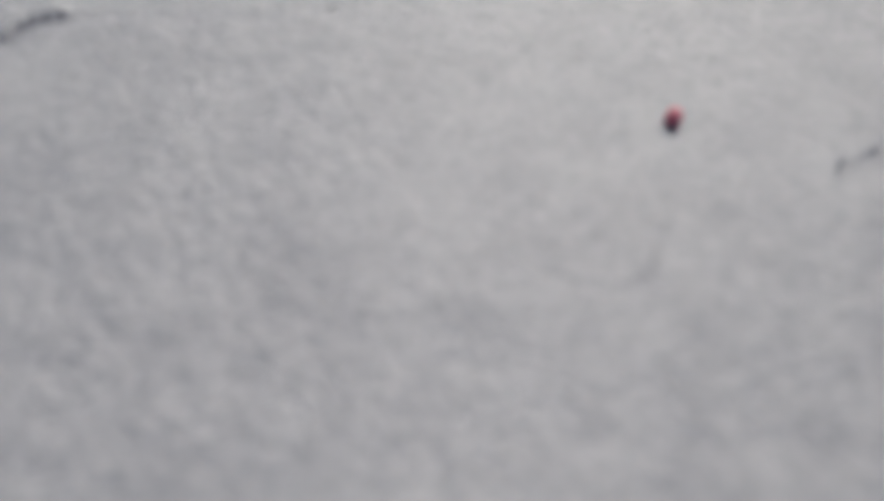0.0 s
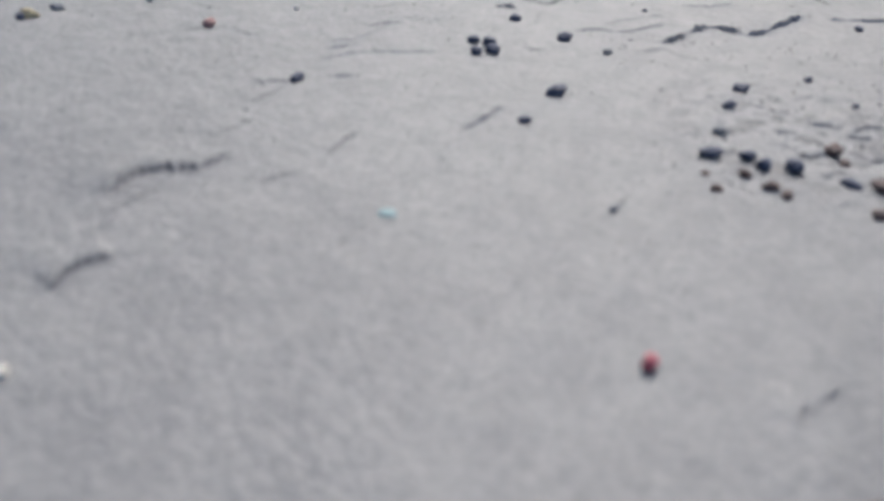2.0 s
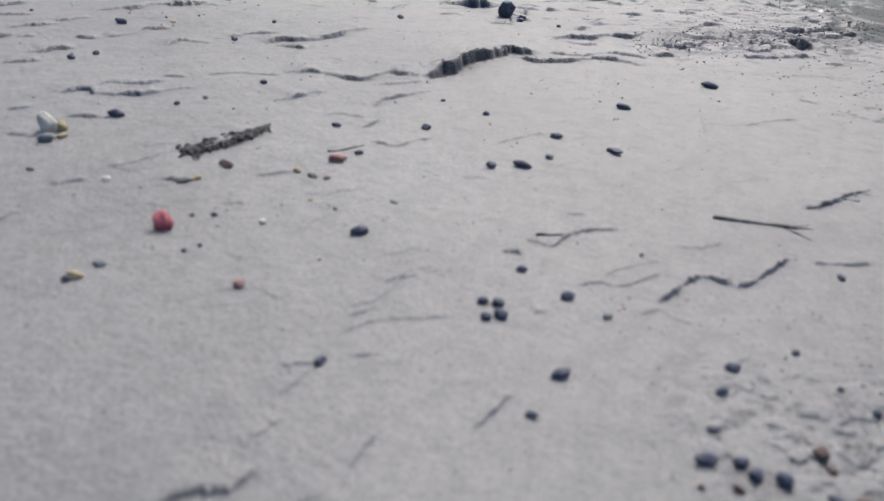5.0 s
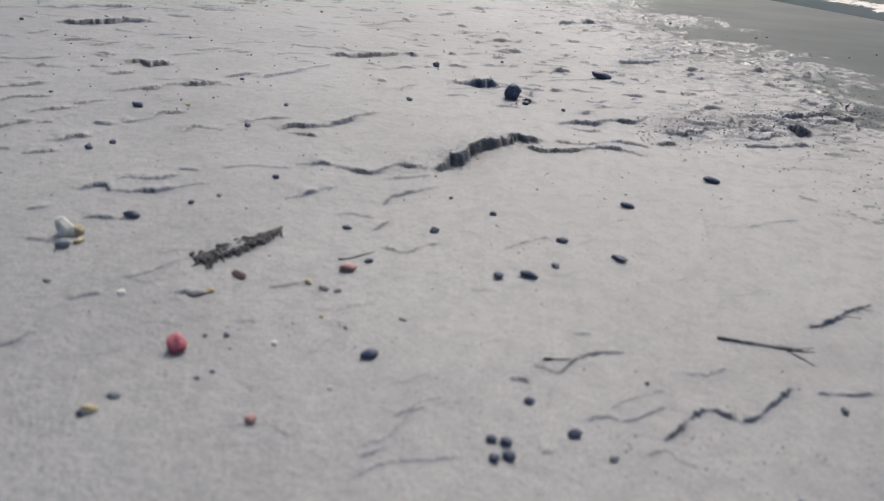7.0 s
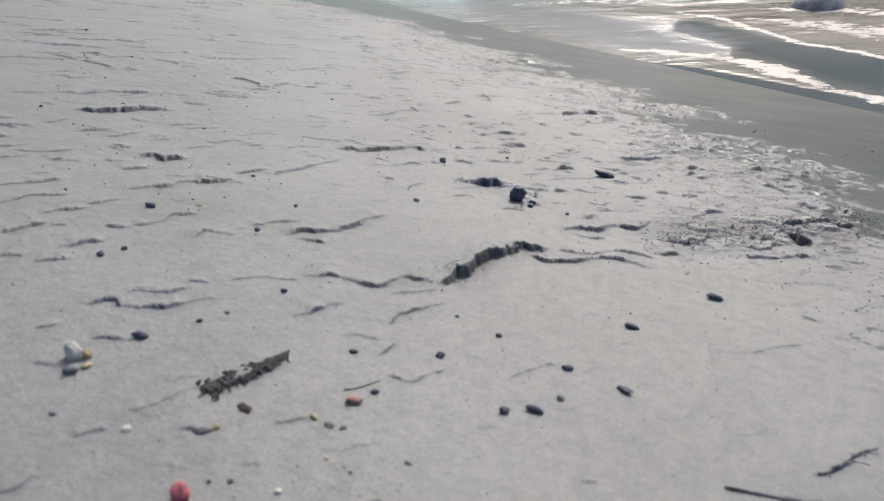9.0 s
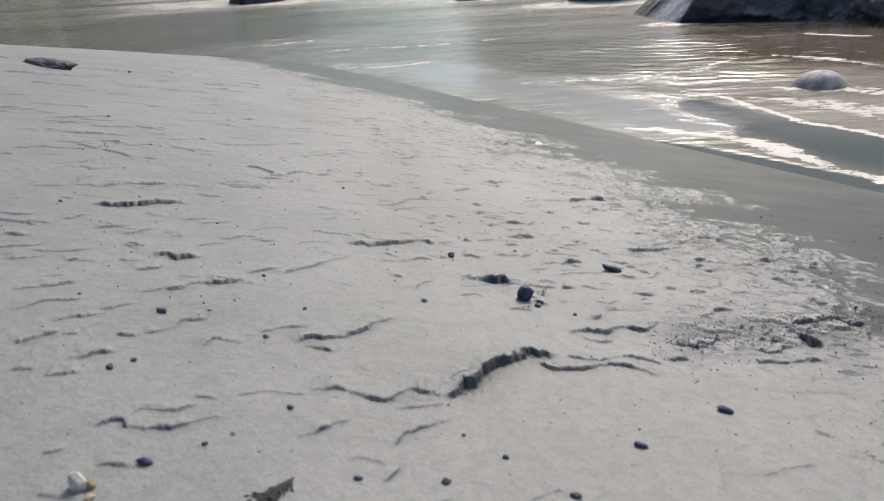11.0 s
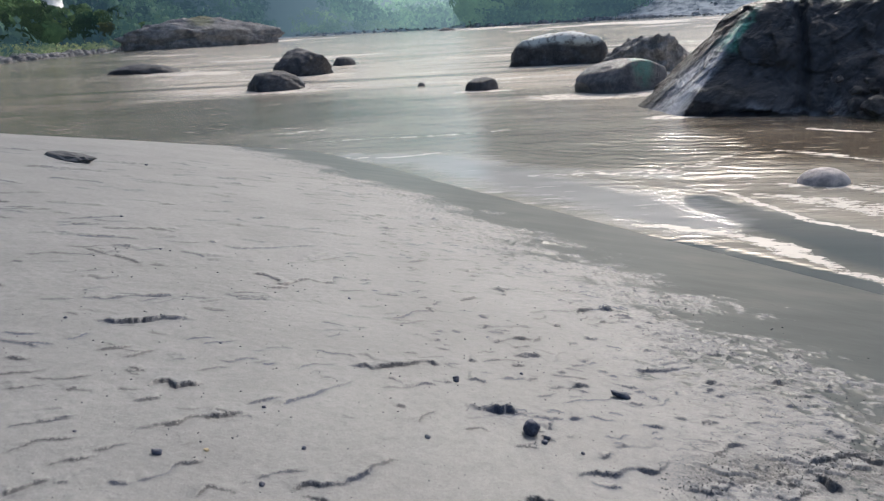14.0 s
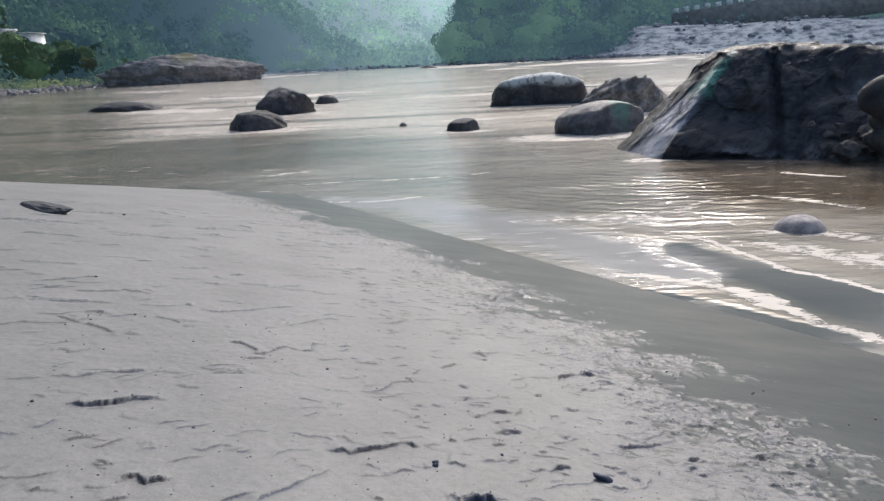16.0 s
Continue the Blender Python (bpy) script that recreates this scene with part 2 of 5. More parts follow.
def make_rock(name, dark, light, gloss=0.5, scale=1.0, paint=None, spec=0.35):
    m, n, l, bsdf = material(name, gloss, spec)
    p = place_of(n, l, (1, 1, 1), "Object")
    base = ramp(n, l, noise_node(n, l, p, 1.6 * scale, 8, 0.65), [(0.32, dark), (0.62, light)])
    veins = ramp(n, l, noise_node(n, l, place_of(n, l, (1.6, 2.2, 1.3), "Object"), 3.0 * scale, 8, 0.75), [(0.4, (0.45, 0.46, 0.5)), (0.6, (1.1, 1.1, 1.1))])
    colour = blend(n, l, 0.8, base, veins, "MULTIPLY")
    if paint:
        colour = blend(n, l, calc(n, l, "MULTIPLY", attribute(n, "algae_lit_top"), ramp(n, l, noise_node(n, l, p, 4, 5), [(0.30, (0, 0, 0)), (0.5, (1, 1, 1))])), colour, paint)
    # painted sky sheen and glints run down the slope in pale streaks
    tilted, drawn = n.new("ShaderNodeMapping"), n.new("ShaderNodeMapping")
    tilted.inputs["Rotation"].default_value, drawn.inputs["Scale"].default_value = (0, radians(48), 0), (0.5, 2.0, 2.4)
    l.new(p, tilted.inputs["Vector"])
    l.new(tilted.outputs["Vector"], drawn.inputs["Vector"])
    combed = drawn.outputs["Vector"]
    glint_lines = ramp(n, l, noise_node(n, l, combed, 1.3 * scale, 6, 0.6), [(0.470, (0, 0, 0)), (0.492, (1, 1, 1)), (0.508, (1, 1, 1)), (0.530, (0, 0, 0))])
    colour = blend(n, l, calc(n, l, "MULTIPLY", glint_lines, ramp(n, l, noise_node(n, l, p, 2.4 * scale, 5, 0.7), [(0.50, (0, 0, 0)), (0.66, (0.25, 0.25, 0.25))])), colour, (0.24, 0.27, 0.32))
    rust = ramp(n, l, noise_node(n, l, p, 0.9 * scale, 6, 0.65), [(0.50, (0, 0, 0)), (0.66, (1, 1, 1))])
    colour = blend(n, l, calc(n, l, "MULTIPLY", rust, 0.28), colour, (0.11, 0.088, 0.066))
    pale_sheen = calc(n, l, "MULTIPLY", attribute(n, "pale_sheen"), ramp(n, l, noise_node(n, l, combed, 2.2 * scale, 9, 0.75), [(0.33, (0, 0, 0)), (0.54, (1, 1, 1))]))
    colour = blend(n, l, pale_sheen, colour, (0.44, 0.48, 0.55))
    l.new(colour, bsdf.inputs["Base Color"])
    r = n.new("ShaderNodeMapRange")
    r.inputs["To Min"].default_value, r.inputs["To Max"].default_value = gloss - 0.2, gloss + 0.25
    l.new(noise_node(n, l, p, 5 * scale, 4), r.inputs["Value"])
    l.new(r.outputs[0], bsdf.inputs["Roughness"])
    bump(n, l, bsdf, calc(n, l, "ADD", noise_node(n, l, p, 11 * scale, 9, 0.78), calc(n, l, "MULTIPLY", noise_node(n, l, combed, 3.5 * scale, 8, 0.7), 1.2)), 1.0, 0.055 / scale)
    return m


def make_plain(name, dark, light, scale, rough=0.7, spec=0.4):
    m, n, l, bsdf = material(name, rough, spec)
    p = place_of(n, l, (1, 1, 1), "Object")
    l.new(ramp(n, l, noise_node(n, l, p, scale, 5), [(0.35, dark), (0.65, light)]), bsdf.inputs["Base Color"])
    bump(n, l, bsdf, noise_node(n, l, p, scale * 3, 5), 0.4, 0.15 / scale)
    return m


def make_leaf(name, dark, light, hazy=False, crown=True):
    """Leaves that differ spray by spray. hazy: far woods of the backdrop and bank trees, with the haze before them put
    in as glow.
    """
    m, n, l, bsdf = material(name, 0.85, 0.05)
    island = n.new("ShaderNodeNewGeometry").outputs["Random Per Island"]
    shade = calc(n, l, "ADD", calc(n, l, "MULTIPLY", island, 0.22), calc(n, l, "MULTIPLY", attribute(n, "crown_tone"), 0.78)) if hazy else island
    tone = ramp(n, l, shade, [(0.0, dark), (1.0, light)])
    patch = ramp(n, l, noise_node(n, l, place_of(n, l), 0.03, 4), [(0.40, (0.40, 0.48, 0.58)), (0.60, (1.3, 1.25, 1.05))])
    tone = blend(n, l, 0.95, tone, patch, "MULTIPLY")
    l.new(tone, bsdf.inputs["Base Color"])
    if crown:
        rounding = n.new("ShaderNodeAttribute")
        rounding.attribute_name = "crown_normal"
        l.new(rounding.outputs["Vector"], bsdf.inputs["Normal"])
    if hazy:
        l.new(blend(n, l, 0.55, ramp(n, l, attribute(n, "haze_glow"), [(0.08, (0.17, 0.33, 0.50)), (0.9, (0.44, 0.575, 0.635))]), blend(n, l, 1.0, tone, (4.0, 4.4, 4.6), "MULTIPLY")), bsdf.inputs["Emission Color"])
        l.new(attribute(n, "haze_glow"), bsdf.inputs["Emission Strength"])
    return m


SAND, WATER = make_sand(), make_water()
BIG_ROCK = make_rock("dark_wet_schist", (0.003, 0.0045, 0.008), (0.020, 0.023, 0.032), 0.36, 0.6, (0.10, 0.52, 0.38), 0.28)
# dark boulder whose sunlit top is put into its colour
LIT_TOP_ROCK = make_rock("lit_topped_boulder", (0.020, 0.023, 0.030), (0.075, 0.078, 0.086), 0.5, 1.0, (0.58, 0.63, 0.62))
WORN_ROCK = make_rock("weathered_boulder", (0.11, 0.105, 0.10), (0.40, 0.375, 0.35), 0.6, 1.2)
DARK_ROCK = make_rock("dark_boulder", (0.018, 0.022, 0.030), (0.072, 0.076, 0.088), 0.6, 1.0, (0.08, 0.22, 0.18))
PALE_ROCK = make_rock("grey_boulder", (0.04, 0.046, 0.060), (0.17, 0.175, 0.19), 0.4, 1.0, (0.08, 0.24, 0.20))
RUBBLE = make_rock("rubble_rock", (0.03, 0.03, 0.034), (0.15, 0.145, 0.145), 0.6, 1.5)
ROSY_ROCK = make_rock("rosy_stone", (0.52, 0.46, 0.45), (0.74, 0.67, 0.65), 0.5, 1.0)
BANK_ROCK = make_rock("bank_rock", (0.10, 0.11, 0.13), (0.36, 0.35, 0.34), 0.75, 0.12, (0.14, 0.15, 0.09))
SHINGLE = make_rock("bank_shingle", (0.16, 0.18, 0.20), (0.46, 0.48, 0.49), 0.8, 0.2)
DARK_STONE = make_plain("dark_pebble", (0.024, 0.031, 0.055), (0.070, 0.080, 0.115), 90, 0.6)
RED_STONE = make_plain("red_pebble", (0.28, 0.055, 0.075), (0.42, 0.13, 0.14), 120, 0.5)
PINK_STONE = make_plain("pinkish_chip", (0.20, 0.09, 0.08), (0.40, 0.24, 0.21), 120, 0.6)
WHITE_SHELL = make_plain("white_chip", (0.42, 0.40, 0.34), (0.66, 0.64, 0.58), 60, 0.5)
YELLOW_CHIP = make_plain("ochre_chip", (0.26, 0.21, 0.12), (0.42, 0.35, 0.21), 80, 0.6)
TEAL_CHIP = make_plain("teal_chip", (0.17, 0.27, 0.27), (0.22, 0.31, 0.31), 80, 0.5)
BROWN_STONE = make_plain("brown_chip", (0.045, 0.03, 0.028), (0.12, 0.075, 0.06), 90, 0.6)
GREY_STONE = make_plain("grey_pebble", (0.10, 0.11, 0.12), (0.20, 0.21, 0.22), 90, 0.7)
MUD = make_plain("dark_mud", (0.06, 0.062, 0.065), (0.14, 0.14, 0.14), 60, 0.8)
CRUMB = make_leaf("damp_crumbs", (0.05, 0.053, 0.06), (0.17, 0.17, 0.175), False, False)
TWIG = make_plain("wet_twig", (0.010, 0.011, 0.015), (0.032, 0.030, 0.031), 60, 0.7)
BARK = make_plain("bark", (0.06, 0.05, 0.04), (0.14, 0.12, 0.10), 2, 0.9)
LEAF = make_leaf("leaves", (0.035, 0.080, 0.040), (0.13, 0.21, 0.09), True)
PALE_SCRUB = make_leaf("pale_scrub", (0.035, 0.062, 0.045), (0.075, 0.11, 0.065), True)
HEAD_LEAF = make_leaf("headland_leaves", (0.018, 0.040, 0.040), (0.075, 0.13, 0.08), True)
SHRUB_LEAF = make_leaf("shrub_leaves", (0.09, 0.13, 0.05), (0.26, 0.26, 0.11), True)
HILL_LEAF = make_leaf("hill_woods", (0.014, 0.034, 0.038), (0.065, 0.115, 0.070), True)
WHITE_WALL = make_plain("white_render", (0.70, 0.70, 0.70), (0.82, 0.82, 0.81), 0.5, 0.8)
GREY_WALL = make_plain("grey_masonry", (0.20, 0.20, 0.19), (0.34, 0.33, 0.31), 0.3, 0.9)


def from_arrays(name, verts, faces, mat, parent=None, smooth=True):
    me = bpy.data.meshes.new(name)
    me.from_pydata(verts, [], faces)
    me.materials.append(mat)
    me.polygons.foreach_set("use_smooth", [smooth] * len(me.polygons))
    me.update()
    ob = new(name, me)
    if parent is not None:
        ob.parent = parent
    return ob


def part(name, bm, mat, parent, label=""):
    me = bpy.data.meshes.new(name)
    bm.to_mesh(me)
    bm.free()
    me.materials.append(mat)
    me.polygons.foreach_set("use_smooth", [True] * len(me.polygons))
    ob = new(name, me)
    ob.parent = parent
    return tagged(ob, label)


def grid_object(name, X, Y, Z, mat, attributes=(), closed=False):
    """A sheet over a grid of places, rows by columns."""
    rows, cols = X.shape
    me = bpy.data.meshes.new(name)
    me.vertices.add(rows * cols)
    me.vertices.foreach_set("co", np.stack([X, Y, Z], -1).astype(np.float32).ravel())
    i = np.arange(rows * cols).reshape(rows, cols)
    right = np.roll(i, -1, 1) if closed else i[:, 1:]
    left = i if closed else i[:, :-1]
    quads = np.stack([left[:-1], right[:-1], right[1:], left[1:]], -1).reshape(-1, 4)
    me.loops.add(quads.size)
    me.loops.foreach_set("vertex_index", quads.astype(np.int32).ravel())
    me.polygons.add(len(quads))
    me.polygons.foreach_set("loop_start", (np.arange(len(quads)) * 4).astype(np.int32))
    me.polygons.foreach_set("loop_total", np.full(len(quads), 4, np.int32))
    me.polygons.foreach_set("use_smooth", np.ones(len(quads), bool))
    me.update(calc_edges=True)
    for key, values in attributes:
        me.attributes.new(key, "FLOAT", "POINT").data.foreach_set("value", values.astype(np.float32).ravel())
    me.materials.append(mat)
    return new(name, me)

# ---- the ground: one sheet from the sand bank under the river to the far hills ----
SCARPS = []


def scarp(depth, dark, *points):
    """A small eroded step in the sand along a bent line, higher on its far side; dark: how strongly silty shade is
    painted at its foot.
    """
    if points[-1][0] < points[0][0]:
        points = points[::-1]
    p = np.array(points)
    ends = np.concatenate([[2 * p[0] - p[1]], p, [2 * p[-1] - p[-2]]])
    line = []
    for a, b, c, d in zip(ends, ends[1:], ends[2:], ends[3:]):
        for u in (0.0, 0.34, 0.67):
            line.append(0.5 * (2 * b + (c - a) * u + (2 * a - 5 * b + 4 * c - d) * u * u + (3 * b - a - 3 * c + d) * u ** 3))
    SCARPS.append((depth, dark, np.array(line + [p[-1]])))


scarp(0.0066, 0.69, (-4.265, 6.569), (-4.131, 6.566))
scarp(0.0058, 0.69, (-3.861, 5.822), (-3.757, 5.806))
scarp(0.0117, 0.84, (-3.335, 5.574), (-3.200, 5.729), (-3.069, 5.958), (-2.991, 5.991))
scarp(0.0084, 0.76, (-2.935, 5.459), (-2.774, 5.528), (-2.620, 5.622))
scarp(0.0078, 0.76, (-2.955, 5.124), (-2.793, 5.166), (-2.512, 5.268))
scarp(0.0094, 0.84, (-2.678, 4.823), (-2.490, 4.727), (-2.320, 4.689), (-2.158, 4.589))
scarp(0.0070, 0.76, (-2.799, 4.586), (-2.640, 4.628), (-2.496, 4.702))
scarp(0.0065, 0.76, (-2.819, 4.294), (-2.741, 4.305))
scarp(0.0064, 0.76, (-2.419, 4.198), (-2.290, 4.361))
scarp(0.0075, 0.76, (-2.391, 4.905), (-2.236, 5.081))
scarp(0.0084, 0.76, (-1.926, 5.397), (-1.750, 5.390), (-1.476, 5.657), (-1.306, 5.803))
scarp(0.0082, 0.76, (-1.244, 5.193), (-1.129, 5.332), (-0.997, 5.536), (-0.888, 5.556))
scarp(0.0118, 0.91, (-1.473, 4.689), (-1.379, 4.688), (-1.257, 4.594), (-1.184, 4.531), (-1.106, 4.730), (-1.020, 4.687), (-0.929, 4.701), (-0.943, 4.857), (-0.851, 4.889))
scarp(0.0089, 0.84, (-1.296, 4.422), (-1.222, 4.413), (-1.148, 4.467))
scarp(0.0137, 1.00, (-2.058, 3.799), (-1.945, 3.816), (-1.887, 3.911), (-1.794, 3.944), (-1.669, 4.020))
scarp(0.0058, 0.76, (-1.785, 3.829), (-1.727, 3.936))
scarp(0.0178, 1.00, (-1.835, 3.479), (-1.711, 3.481), (-1.585, 3.568), (-1.497, 3.628), (-1.391, 3.652))
scarp(0.0065, 0.84, (-1.798, 3.185), (-1.759, 3.228), (-1.761, 3.300))
scarp(0.0046, 0.76, (-1.975, 3.055), (-1.878, 3.093), (-1.799, 3.124))
scarp(0.0102, 1.00, (-1.890, 2.930), (-1.823, 2.917), (-1.784, 2.946))
scarp(0.0062, 0.84, (-1.476, 3.052), (-1.426, 3.126), (-1.390, 3.197))
scarp(0.0047, 0.76, (-1.284, 3.114), (-1.223, 3.145))
scarp(0.0048, 0.76, (-1.099, 3.182), (-1.044, 3.170), (-0.988, 3.231), (-0.923, 3.230))
scarp(0.0056, 0.84, (-1.680, 2.767), (-1.554, 2.796), (-1.476, 2.876))
scarp(0.0054, 0.84, (-1.698, 2.648), (-1.624, 2.697), (-1.596, 2.737))
scarp(0.0068, 0.91, (-1.501, 2.706), (-1.471, 2.747))
scarp(0.0069, 0.91, (-1.344, 2.776), (-1.256, 2.798))
scarp(0.0143, 1.00, (-1.247, 2.827), (-1.226, 2.880), (-1.199, 2.896), (-1.151, 2.865), (-1.106, 2.893), (-1.051, 2.918))
scarp(0.0095, 1.00, (-1.235, 2.689), (-1.192, 2.733), (-1.155, 2.756))
scarp(0.0046, 0.76, (-1.143, 3.013), (-1.084, 3.078), (-1.002, 3.122))
scarp(0.0071, 0.91, (-0.839, 2.783), (-0.780, 2.844), (-0.715, 2.896))
scarp(0.0089, 0.98, (-0.702, 2.807), (-0.684, 2.867), (-0.638, 2.914), (-0.602, 2.958), (-0.569, 3.022), (-0.519, 3.080), (-0.481, 3.144))
scarp(0.0117, 1.00, (-1.117, 2.470), (-1.108, 2.512), (-1.065, 2.549), (-1.022, 2.567), (-0.999, 2.610), (-0.970, 2.640), (-0.875, 2.669), (-0.845, 2.705), (-0.808, 2.722))
scarp(0.0070, 0.98, (-1.185, 2.328), (-1.141, 2.349), (-1.128, 2.379), (-1.088, 2.412))
scarp(0.0058, 0.91, (-1.422, 2.244), (-1.393, 2.281), (-1.382, 2.319), (-1.357, 2.352), (-1.311, 2.369), (-1.261, 2.397))
scarp(0.0067, 0.98, (-1.258, 2.207), (-1.229, 2.246), (-1.182, 2.274), (-1.139, 2.311))
scarp(0.0124, 1.00, (-1.283, 2.039), (-1.261, 2.068), (-1.231, 2.110), (-1.199, 2.139))
scarp(0.0042, 0.84, (-1.186, 2.131), (-1.140, 2.153))
scarp(0.0065, 0.98, (-1.040, 2.174), (-1.005, 2.172), (-0.972, 2.176))
scarp(0.0068, 0.98, (-0.980, 2.192), (-0.934, 2.222), (-0.913, 2.255), (-0.900, 2.266), (-0.903, 2.313), (-0.857, 2.337), (-0.820, 2.360))
scarp(0.0065, 0.98, (-0.772, 2.148), (-0.762, 2.179), (-0.756, 2.217), (-0.719, 2.211), (-0.683, 2.209), (-0.653, 2.197))
scarp(0.0034, 0.76, (-0.672, 2.256), (-0.632, 2.269))
scarp(0.0069, 0.98, (-0.637, 2.284), (-0.609, 2.314), (-0.581, 2.341), (-0.538, 2.356), (-0.485, 2.369))
scarp(0.0106, 1.00, (-0.515, 2.237), (-0.489, 2.273), (-0.459, 2.300), (-0.422, 2.297), (-0.371, 2.317), (-0.332, 2.358), (-0.293, 2.409), (-0.290, 2.452), (-0.264, 2.472), (-0.211, 2.526))
scarp(0.0077, 1.00, (-0.478, 2.228), (-0.433, 2.227), (-0.387, 2.216), (-0.367, 2.207))
scarp(0.0090, 1.00, (-1.099, 2.001), (-1.057, 2.010), (-1.038, 2.047), (-1.007, 2.064), (-0.980, 2.060))
scarp(0.0047, 0.91, (-1.192, 1.906), (-1.126, 1.920))
scarp(0.0066, 1.00, (-1.094, 1.893), (-1.047, 1.914), (-1.011, 1.931))
scarp(0.0037, 0.84, (-0.681, 1.868), (-0.616, 1.870))
scarp(0.0047, 0.91, (-0.571, 1.890), (-0.534, 1.913), (-0.502, 1.930), (-0.449, 1.933), (-0.389, 1.936))
scarp(0.0061, 1.00, (-0.783, 1.735), (-0.777, 1.778), (-0.716, 1.782), (-0.681, 1.798), (-0.654, 1.837))
scarp(0.0088, 1.00, (-0.394, 1.957), (-0.352, 1.977), (-0.307, 1.986), (-0.240, 1.963), (-0.177, 1.954), (-0.151, 1.995), (-0.106, 2.027), (-0.057, 2.014), (-0.008, 1.990))
scarp(0.0048, 0.91, (-0.142, 1.921), (-0.083, 1.941), (-0.007, 1.969))
scarp(0.0264, 1.00, (-0.007, 1.955), (0.007, 1.999), (0.038, 2.068), (0.080, 2.131), (0.115, 2.197), (0.144, 2.265), (0.191, 2.305), (0.239, 2.338), (0.278, 2.358), (0.317, 2.363), (0.376, 2.384))
scarp(0.0063, 0.98, (-0.012, 2.088), (0.020, 2.135), (0.054, 2.174))
scarp(0.0092, 1.00, (0.265, 2.314), (0.299, 2.286), (0.333, 2.265), (0.379, 2.268), (0.446, 2.293), (0.489, 2.324), (0.558, 2.343), (0.611, 2.329), (0.660, 2.305), (0.694, 2.295))
scarp(0.0071, 0.98, (0.374, 2.369), (0.429, 2.355), (0.505, 2.361), (0.581, 2.404), (0.648, 2.404), (0.728, 2.381))
scarp(0.0097, 1.00, (0.737, 2.413), (0.791, 2.433), (0.835, 2.446))
scarp(0.0119, 1.00, (0.417, 2.541), (0.444, 2.583), (0.509, 2.600), (0.571, 2.597), (0.615, 2.658), (0.669, 2.663), (0.709, 2.649), (0.763, 2.696), (0.808, 2.781))
scarp(0.0076, 0.98, (0.458, 2.543), (0.514, 2.513), (0.577, 2.529))
scarp(0.0152, 1.00, (-0.549, 3.299), (-0.461, 3.330), (-0.417, 3.305), (-0.385, 3.357), (-0.284, 3.419), (-0.193, 3.487), (-0.094, 3.461))
scarp(0.0080, 0.91, (-0.242, 3.136), (-0.184, 3.206), (-0.108, 3.216))
scarp(0.0065, 0.84, (-0.149, 3.255), (-0.097, 3.257))
scarp(0.0257, 1.00, (-0.012, 3.018), (0.036, 3.033), (0.097, 3.025), (0.170, 3.028), (0.267, 3.026))
scarp(0.0058, 0.84, (-0.164, 2.809), (-0.159, 2.887), (-0.105, 2.946))
scarp(0.0056, 0.84, (0.005, 2.802), (0.072, 2.849), (0.117, 2.817))
scarp(0.0055, 0.84, (0.203, 2.723), (0.247, 2.735), (0.302, 2.734))
scarp(0.0046, 0.76, (0.356, 3.065), (0.396, 3.096), (0.443, 3.078))
scarp(0.0055, 0.76, (0.073, 3.583), (0.191, 3.654), (0.280, 3.658))
scarp(0.0121, 0.98, (0.136, 3.882), (0.236, 4.020), (0.335, 4.037), (0.400, 4.041))
scarp(0.0053, 0.76, (0.414, 3.528), (0.528, 3.533), (0.614, 3.537))
scarp(0.0088, 0.91, (0.713, 3.528), (0.801, 3.476), (0.858, 3.479))
scarp(0.0146, 0.98, (0.700, 4.681), (0.772, 4.789), (0.905, 4.881), (1.006, 4.896))
scarp(0.0095, 0.84, (-0.075, 4.655), (0.037, 4.806))
scarp(0.0172, 0.98, (-0.588, 5.597), (-0.492, 5.632), (-0.360, 5.813))
scarp(0.0142, 0.84, (-0.903, 6.925), (-0.783, 7.099))
scarp(0.0092, 0.84, (-0.628, 4.589), (-0.518, 4.596), (-0.444, 4.600))
scarp(0.0086, 0.84, (-0.466, 4.069), (-0.391, 4.127), (-0.340, 4.282), (-0.258, 4.347), (-0.229, 4.431))
scarp(0.0077, 0.84, (-0.810, 3.859), (-0.735, 3.869), (-0.651, 3.836))
scarp(0.0092, 0.91, (-0.717, 3.647), (-0.659, 3.723))
scarp(0.0115, 0.98, (0.861, 3.754), (0.950, 3.749), (1.121, 3.817), (1.244, 3.918))
scarp(0.0102, 1.00, (0.780, 2.564), (0.831, 2.563), (0.891, 2.556), (0.955, 2.563))
scarp(0.0119, 1.00, (0.930, 2.644), (0.972, 2.641), (1.004, 2.613))
scarp(0.0067, 0.91, (0.932, 2.557), (1.008, 2.654), (1.089, 2.696), (1.182, 2.738), (1.275, 2.799))
scarp(0.0067, 0.91, (1.059, 2.675), (1.097, 2.662), (1.146, 2.651))
scarp(0.0079, 0.98, (1.114, 2.600), (1.150, 2.587), (1.175, 2.572), (1.255, 2.633), (1.319, 2.679))
scarp(0.0107, 1.00, (1.216, 2.690), (1.249, 2.667))
scarp(0.0111, 1.00, (1.339, 2.815), (1.377, 2.800), (1.388, 2.732), (1.388, 2.686))
scarp(0.0219, 1.00, (1.384, 2.768), (1.396, 2.724), (1.442, 2.708))
scarp(0.0075, 0.98, (1.059, 2.465), (1.130, 2.493), (1.191, 2.495), (1.297, 2.546), (1.369, 2.566))
scarp(0.0151, 1.00, (1.352, 2.895), (1.424, 2.897), (1.529, 2.967), (1.625, 3.014), (1.668, 3.003), (1.735, 2.993), (1.830, 3.073), (1.946, 3.191))
scarp(0.0044, 0.76, (0.989, 2.853), (1.062, 2.899), (1.110, 2.967), (1.203, 2.992))
scarp(0.0085, 0.98, (1.602, 2.881), (1.617, 2.825), (1.644, 2.793))
